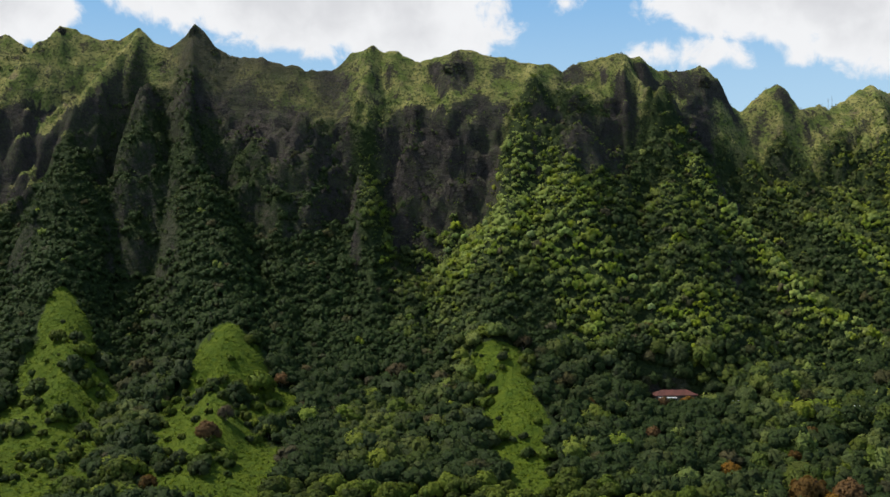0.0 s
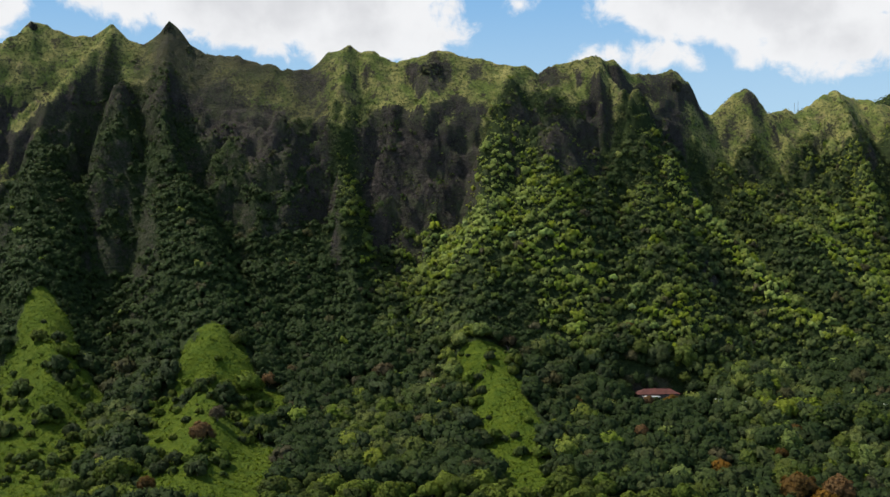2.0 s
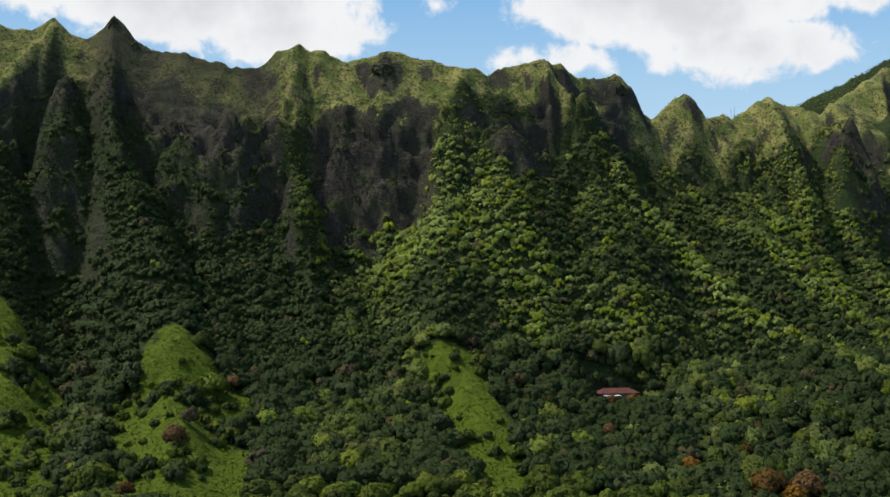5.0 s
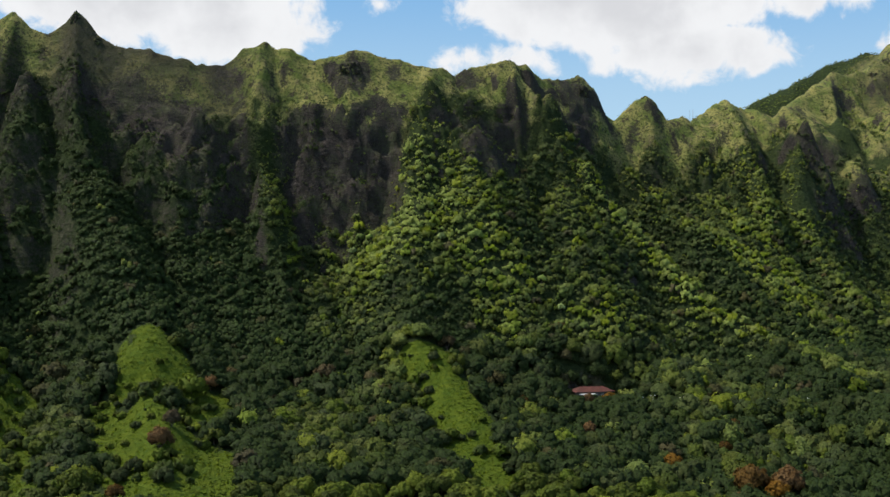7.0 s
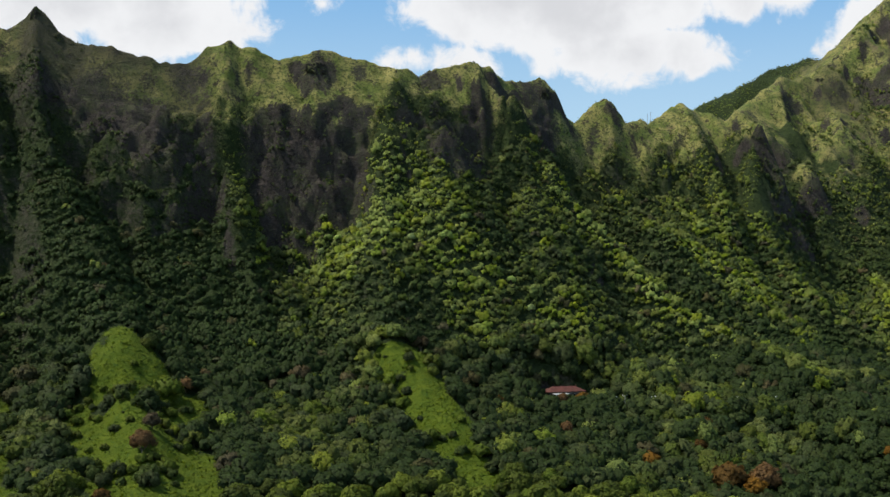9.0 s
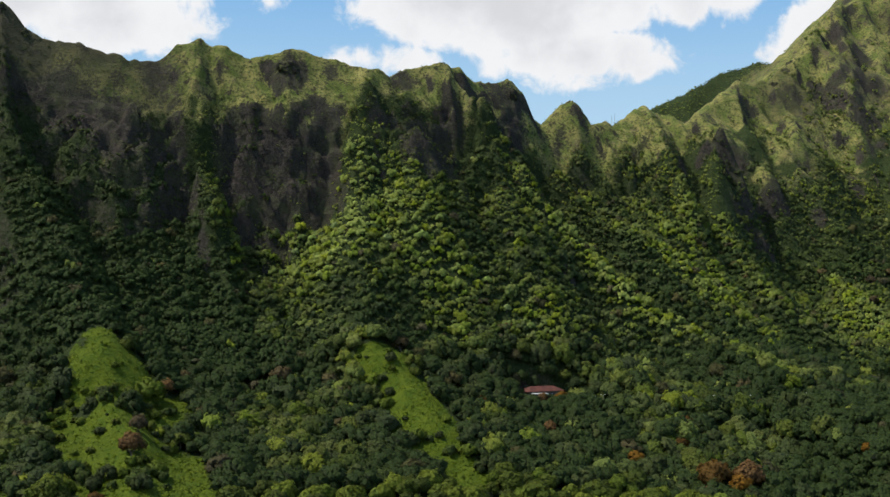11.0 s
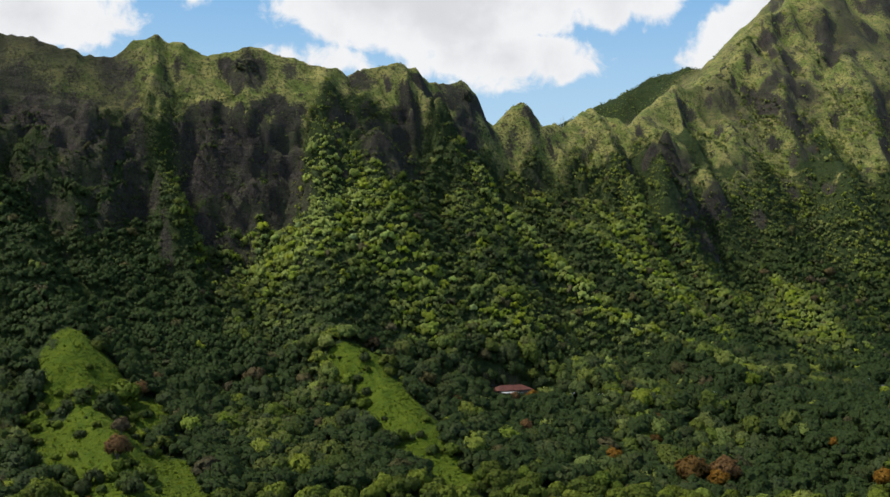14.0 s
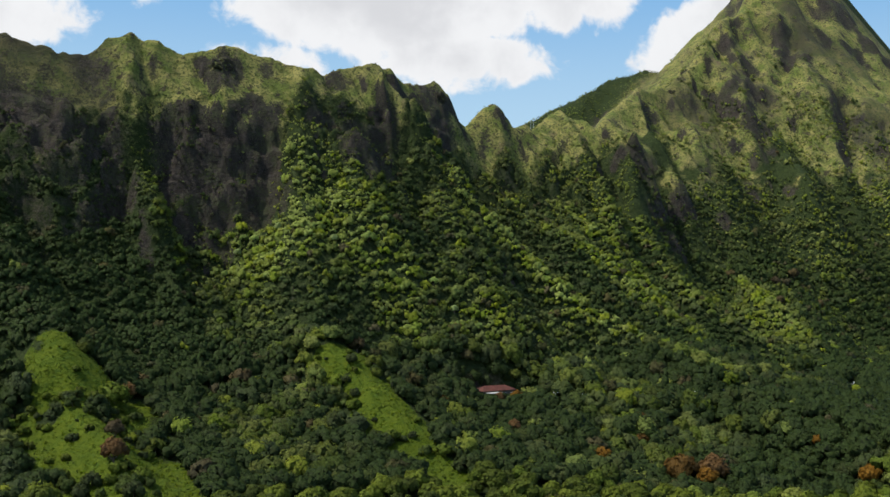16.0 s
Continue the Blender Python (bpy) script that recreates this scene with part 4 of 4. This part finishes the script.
def build_marked_trees():
    """Trees that stand out by their colour."""
    r = random.Random(4)
    looks = ((RUST_TREES, LEAF_RUST, "rust_tree", "broadleaf tree covered in rust-orange flowers", "rust-coloured trees"),
             (PALE_TREES, LEAF_PALE, "pale_tree", "pale yellow-green tree on the sunlit slope", "pale trees"),
             (GREY_TREES, LEAF_GREY, "grey_tree", "dull grey-brown tree with sparse twigs", "grey trees"))
    for rows, leaf, name, label, group in looks:
        kinds = [tree(name, 500 + k, 5.0, 2.2, leaf, 0.25 + 0.25 * k, label, "tree", group, 300, 10 + k) for k in range(3)]
        for i, (x, y, size) in enumerate(rows):
            z = float(height(x, y)) - 0.2
            m = pose(x, y, z, 0, 0, r.uniform(0, 360))
            ob = kinds[i] if i < 3 else copy_thing(kinds[i % 3], m)
            ob.matrix_basis = m @ Matrix.Scale(size / 5.0, 4)


build_marked_trees()


def build_shrubs():
    """Round bushes that dot the grassy knolls."""
    x, y, r = scatter(15, -290, 80, 545, 765, 8.0)
    grass = covers(x, y)[2]
    keep = (grass > 0.3) & (r.uniform(size=x.size) < np.where(x > -60, 0.2, 0.36) + 0.8 * fractal(x, y, 30, 2, 73)) & clear_of(x, y)
    kinds = []
    for k in range(4):
        base = tagged(new("shrub"), ("dark green rounded shrub", "olive green rounded shrub", "deep green bushy shrub", "dull green low shrub")[k] + " growing on a grassy knoll", "shrub", "shrubs on the knolls")
        bm = bmesh.new()
        tube(bm, [(0, 0, -0.4), (0.1, 0.05 * k, 0.7), (0.25, -0.1, 1.7)], [0.16, 0.12, 0.05], 6)
        part("stem", bm, BARK, base)
        foliage("foliage", base, 700 + k, 150, 8, 0.9, 0.26, 2.6, 0.1, LEAF, 0.06 + 0.09 * k)
        kinds.append(base)
    spots = [(14, 708), (21, 705), (28, 703), (35, 706), (50, 705), (57, 702), (8, 690), (-140, 690), (-150, 676), (-126, 692), (-113, 690), (-146, 640), (-108, 640), (-150, 622), (-118, 604), (52, 652), (20, 645), (30, 618), (-125, 627), (-156, 694), (-145, 690), (-133, 688), (-120, 690), (-107, 695),
             (-118, 672), (-142, 655), (-246, 742), (-238, 722), (-255, 712), (-225, 700), (-236, 668), (-215, 664), (-228, 622), (-131, 706), (-244, 690)]
    used = set()
    for i, (px, py) in enumerate(spots + list(zip(x[keep], y[keep]))):
        k = int(r.integers(0, 4))
        m = pose(px, py, float(height(px, py)) - 0.2, 0, 0, r.uniform(0, 360))
        size = (1.2 if i < len(spots) else 1.3) * float(np.exp(r.normal(0.0, 0.15 if i < len(spots) else 0.42)))
        ob = copy_thing(kinds[k], m) if k in used else kinds[k]
        used.add(k)
        ob.matrix_basis = m @ Matrix.Scale(size, 4)


build_shrubs()

# ---------------------------------------------------------------- the road, the house and the small things
ASPHALT = plain("asphalt", (0.045, 0.045, 0.047), (0.065, 0.064, 0.062), 0.6, 0.9)
ROOF = plain("rusty_red_roof", (0.058, 0.020, 0.013), (0.095, 0.031, 0.021), 0.35, 0.75)
PLASTER = plain("weathered_plaster", (0.07, 0.06, 0.05), (0.12, 0.105, 0.09), 0.5, 0.9)
WHITE = plain("white_paint", (0.72, 0.72, 0.70), (0.82, 0.82, 0.80), 0.8, 0.5)
CANVAS = plain("grey_white_sheet", (0.34, 0.34, 0.32), (0.46, 0.46, 0.44), 0.8, 0.6)
STEEL = plain("galvanised_steel", (0.35, 0.36, 0.37), (0.5, 0.5, 0.5), 2.0, 0.45, 0.8)
DARK = plain("dark_glass", (0.012, 0.014, 0.016), (0.02, 0.022, 0.024), 1.0, 0.15)
RUBBER = plain("rubber", (0.015, 0.015, 0.015), (0.025, 0.025, 0.025), 4.0, 0.85)
LENS = plain("lamp_lens", (0.75, 0.76, 0.74), (0.85, 0.85, 0.83), 2.0, 0.3)


def road_height(x, y):
    return float(height(x, y))


def build_road():
    """A two-lane road with a raised kerb on either side, laid on the shelf."""
    pts = [Vector((x, y, 0)) for x, y in ROAD]
    fine = []
    for a, b in zip(pts, pts[1:]):
        n = max(2, int((b - a).length / 4))
        fine += [a.lerp(b, k / n) for k in range(n)]
    fine.append(pts[-1])
    bm, kerbs = bmesh.new(), bmesh.new()
    rows, edges = [], []
    for k, p in enumerate(fine):
        d = (fine[min(k + 1, len(fine) - 1)] - fine[max(k - 1, 0)]).normalized()
        side = Vector((-d.y, d.x, 0))
        z = max(road_height(p.x, p.y), road_height(p.x + side.x * 4, p.y + side.y * 4), road_height(p.x - side.x * 4, p.y - side.y * 4)) + 0.25
        rows.append([bm.verts.new((p.x + side.x * o, p.y + side.y * o, z + dz)) for o, dz in ((-4.4, -0.6), (-4.2, 0), (0, 0.08), (4.2, 0), (4.4, -0.6))])
        edges.append([[kerbs.verts.new((p.x + side.x * o, p.y + side.y * o, z + dz)) for o, dz in ((s * 4.0, -0.1), (s * 4.0, 0.16), (s * 4.3, 0.16), (s * 4.3, -0.5))] for s in (-1, 1)])
    for r0, r1 in zip(rows, rows[1:]):
        for i in range(4):
            bm.faces.new((r0[i], r1[i], r1[i + 1], r0[i + 1]))
    for e0, e1 in zip(edges, edges[1:]):
        for s0, s1 in zip(e0, e1):
            for i in range(3):
                kerbs.faces.new((s0[i], s1[i], s1[i + 1], s0[i + 1]))
    me = bpy.data.meshes.new("road")
    bm.to_mesh(me)
    bm.free()
    me.materials.append(ASPHALT)
    road = tagged(new("road", me), "narrow asphalt road along the foot of the mountain", "road", kind="structure")
    part("kerb", kerbs, PLASTER, road)


build_road()


def build_house():
    """A long low house with a rust-red hipped roof and a white canopy in front."""
    base = tagged(new("house"), "long low house with a rust-red roof half hidden by trees", "house")
    half, deep, wall, ridge_z = 13.0, 5.5, 8.4, 11.2
    bm = bmesh.new()
    for x0, x1, y0, y1 in ((-half, half, -deep, -deep + 0.3), (-half, half, deep - 0.3, deep), (-half, -half + 0.3, -deep + 0.3, deep - 0.3), (half - 0.3, half, -deep + 0.3, deep - 0.3)):
        box(bm, x0, x1, y0, y1, -1.5, wall)
    part("wall", bm, PLASTER, base)
    bm = bmesh.new()
    o = 0.9
    eave = [bm.verts.new((x, y, wall - 0.15)) for x, y in ((-half - o, -deep - o), (half + o, -deep - o), (half + o, deep + o), (-half - o, deep + o))]
    lower = [bm.verts.new((v.co.x, v.co.y, wall - 0.4)) for v in eave]
    top = [bm.verts.new((x, 0, ridge_z)) for x in (-half + 4.5, half - 4.5)]
    bm.faces.new((eave[0], eave[1], top[1], top[0]))
    bm.faces.new((eave[2], eave[3], top[0], top[1]))
    bm.faces.new((eave[1], eave[2], top[1]))
    bm.faces.new((eave[3], eave[0], top[0]))
    for i in range(4):
        bm.faces.new((lower[i], lower[(i + 1) % 4], eave[(i + 1) % 4], eave[i]))
    bm.faces.new(lower[::-1])
    roof = part("roof", bm, ROOF, base, "rust-red sheet metal roof")
    bm = bmesh.new()
    tube(bm, [(-half + 4.5, 0, ridge_z), (half - 4.5, 0, ridge_z)], [0.16, 0.16], 6)
    part("ridge_cap", bm, ROOF, roof)
    for k in range(13):
        bm = bmesh.new()
        x = -half + 4.5 + (2 * half - 9) * k / 12
        tube(bm, [(x, -deep - o, wall - 0.12), (x, 0, ridge_z + 0.03)], [0.06, 0.06], 4)
        part("seam", bm, ROOF, roof)
    for k in range(5):
        x = -half + 3.0 + 5.0 * k
        bm = bmesh.new()
        box(bm, x - 0.8, x + 0.8, -deep - 0.06, -deep + 0.02, 4.6, 6.6, 0.02)
        window = part("window", bm, WHITE, base, "white-framed window")
        bm = bmesh.new()
        box(bm, x - 0.68, x + 0.68, -deep - 0.09, -deep - 0.065, 4.72, 6.48)
        part("pane", bm, DARK, window)
    bm = bmesh.new()
    box(bm, -12.0, -1.5, -deep - 7.0, -deep - 1.4, 7.1, 7.35, 0.04)
    canopy = part("canopy", bm, CANVAS, base, "flat white canopy roof")
    for x in (-11.5, -6.7, -2.0):
        bm = bmesh.new()
        tube(bm, [(x, -deep - 6.6, -1.5), (x, -deep - 6.6, 7.1)], [0.09, 0.09], 8)
        part("post", bm, STEEL, canopy)
    base.matrix_basis = pose(143, 722, 43.5, 0, 0, 6)


build_house()


def build_lamps():
    base = tagged(new("street_lamp"), "galvanised street lamp with two arms beside the road", "street lamp", "street lamps along the road")
    bm = bmesh.new()
    tube(bm, [(0, 0, -0.5), (0, 0, 4.5), (0, 0, 8.7)], [0.17, 0.14, 0.11], 8)
    part("pole", bm, STEEL, base)
    bm = bmesh.new()
    tube(bm, [(0, 0, -0.1), (0, 0, 0.35)], [0.22, 0.18], 8)
    part("base_plate", bm, STEEL, base)
    for side in (-1, 1):
        bm = bmesh.new()
        tube(bm, [(0, 0, 8.5), (side * 0.7, 0, 9.0), (side * 1.5, 0, 9.15)], [0.05, 0.045, 0.04], 6)
        part("arm", bm, STEEL, base)
        bm = bmesh.new()
        box(bm, min(side * 1.4, side * 2.3), max(side * 1.4, side * 2.3), -0.25, 0.25, 9.08, 9.36, 0.05)
        head = part("lamp_head", bm, WHITE, base)
        bm = bmesh.new()
        box(bm, min(side * 1.5, side * 2.2), max(side * 1.5, side * 2.2), -0.15, 0.15, 9.04, 9.075)
        part("lens", bm, LENS, head)
    spots = [(164, 688), (175, 696), (189, 683), (212, 672), (237, 665), (265, 662), (290, 662), (309, 663), (379, 675), (436, 704)]
    for k, (x, y) in enumerate(spots):
        m = pose(x, y, road_height(x, y) + 0.1, 0, 0, 15 * (k % 3) - 15) @ Matrix.Scale(0.8, 4)
        lamp = copy_thing(base, m) if k else base
        lamp.matrix_basis = m


build_lamps()


def build_van():
    base = tagged(new("van"), "white van standing on the road", "vehicle")
    bm = bmesh.new()
    side = [(-2.5, 0.45), (2.45, 0.45), (2.55, 1.05), (1.75, 1.25), (1.15, 2.05), (-2.45, 2.1), (-2.55, 0.9)]
    rings = [[bm.verts.new((x, w, z)) for x, z in side] for w in (-0.95, 0.95)]
    for i in range(len(side)):
        j = (i + 1) % len(side)
        bm.faces.new((rings[0][i], rings[0][j], rings[1][j], rings[1][i]))
    bm.faces.new(rings[0][::-1])
    bm.faces.new(rings[1])
    bmesh.ops.bevel(bm, geom=bm.edges[:], offset=0.08, segments=2, affect="EDGES")
    body = part("body", bm, WHITE, base)
    for w in (-0.965, 0.945):
        for x0, x1 in ((-2.1, -0.6), (-0.45, 1.0)):
            bm = bmesh.new()
            box(bm, x0, x1, w, w + 0.02, 1.25, 1.85)
            part("window", bm, DARK, body)
    bm = bmesh.new()
    v = [bm.verts.new(p) for p in ((1.78, -0.8, 1.3), (1.78, 0.8, 1.3), (1.24, 0.75, 2.0), (1.24, -0.75, 2.0))]
    bm.faces.new(v)
    bmesh.ops.solidify(bm, geom=bm.faces[:], thickness=-0.03)
    part("windscreen", bm, DARK, body)
    for x in (-1.6, 1.6):
        for w in (-0.8, 0.8):
            bm = bmesh.new()
            tube(bm, [(x, w - 0.12, 0.36), (x, w + 0.12, 0.36)], [0.36, 0.36], 16)
            wheel = part("wheel", bm, RUBBER, base)
            bm = bmesh.new()
            tube(bm, [(x, w - 0.13, 0.36), (x, w + 0.13, 0.36)], [0.2, 0.2], 12)
            part("rim", bm, STEEL, wheel)
    x, y = 468, 716
    base.matrix_basis = pose(x, y, road_height(x, y) + 0.3, 0, 0, 28)


build_van()


def build_masts():
    for k, (x, y, h) in enumerate(((329, 983, 10.5), (332.6, 984, 10.0))):
        base = tagged(new("mast"), "thin steel mast standing on the saddle of the ridge", "mast", "masts on the ridge")
        bm = bmesh.new()
        tube(bm, [(0, 0, -1), (0, 0, h * 0.6), (0, 0, h)], [0.22, 0.17, 0.10], 7)
        part("pole", bm, STEEL, base)
        for z in (h * 0.72, h * 0.9):
            bm = bmesh.new()
            tube(bm, [(-0.7, 0, z), (0.7, 0, z)], [0.07, 0.07], 6)
            part("crossbar", bm, STEEL, base)
        base.matrix_basis = pose(x, y, road_height(x, y) - 0.3, 0, 0, 10 + 20 * k)


build_masts()
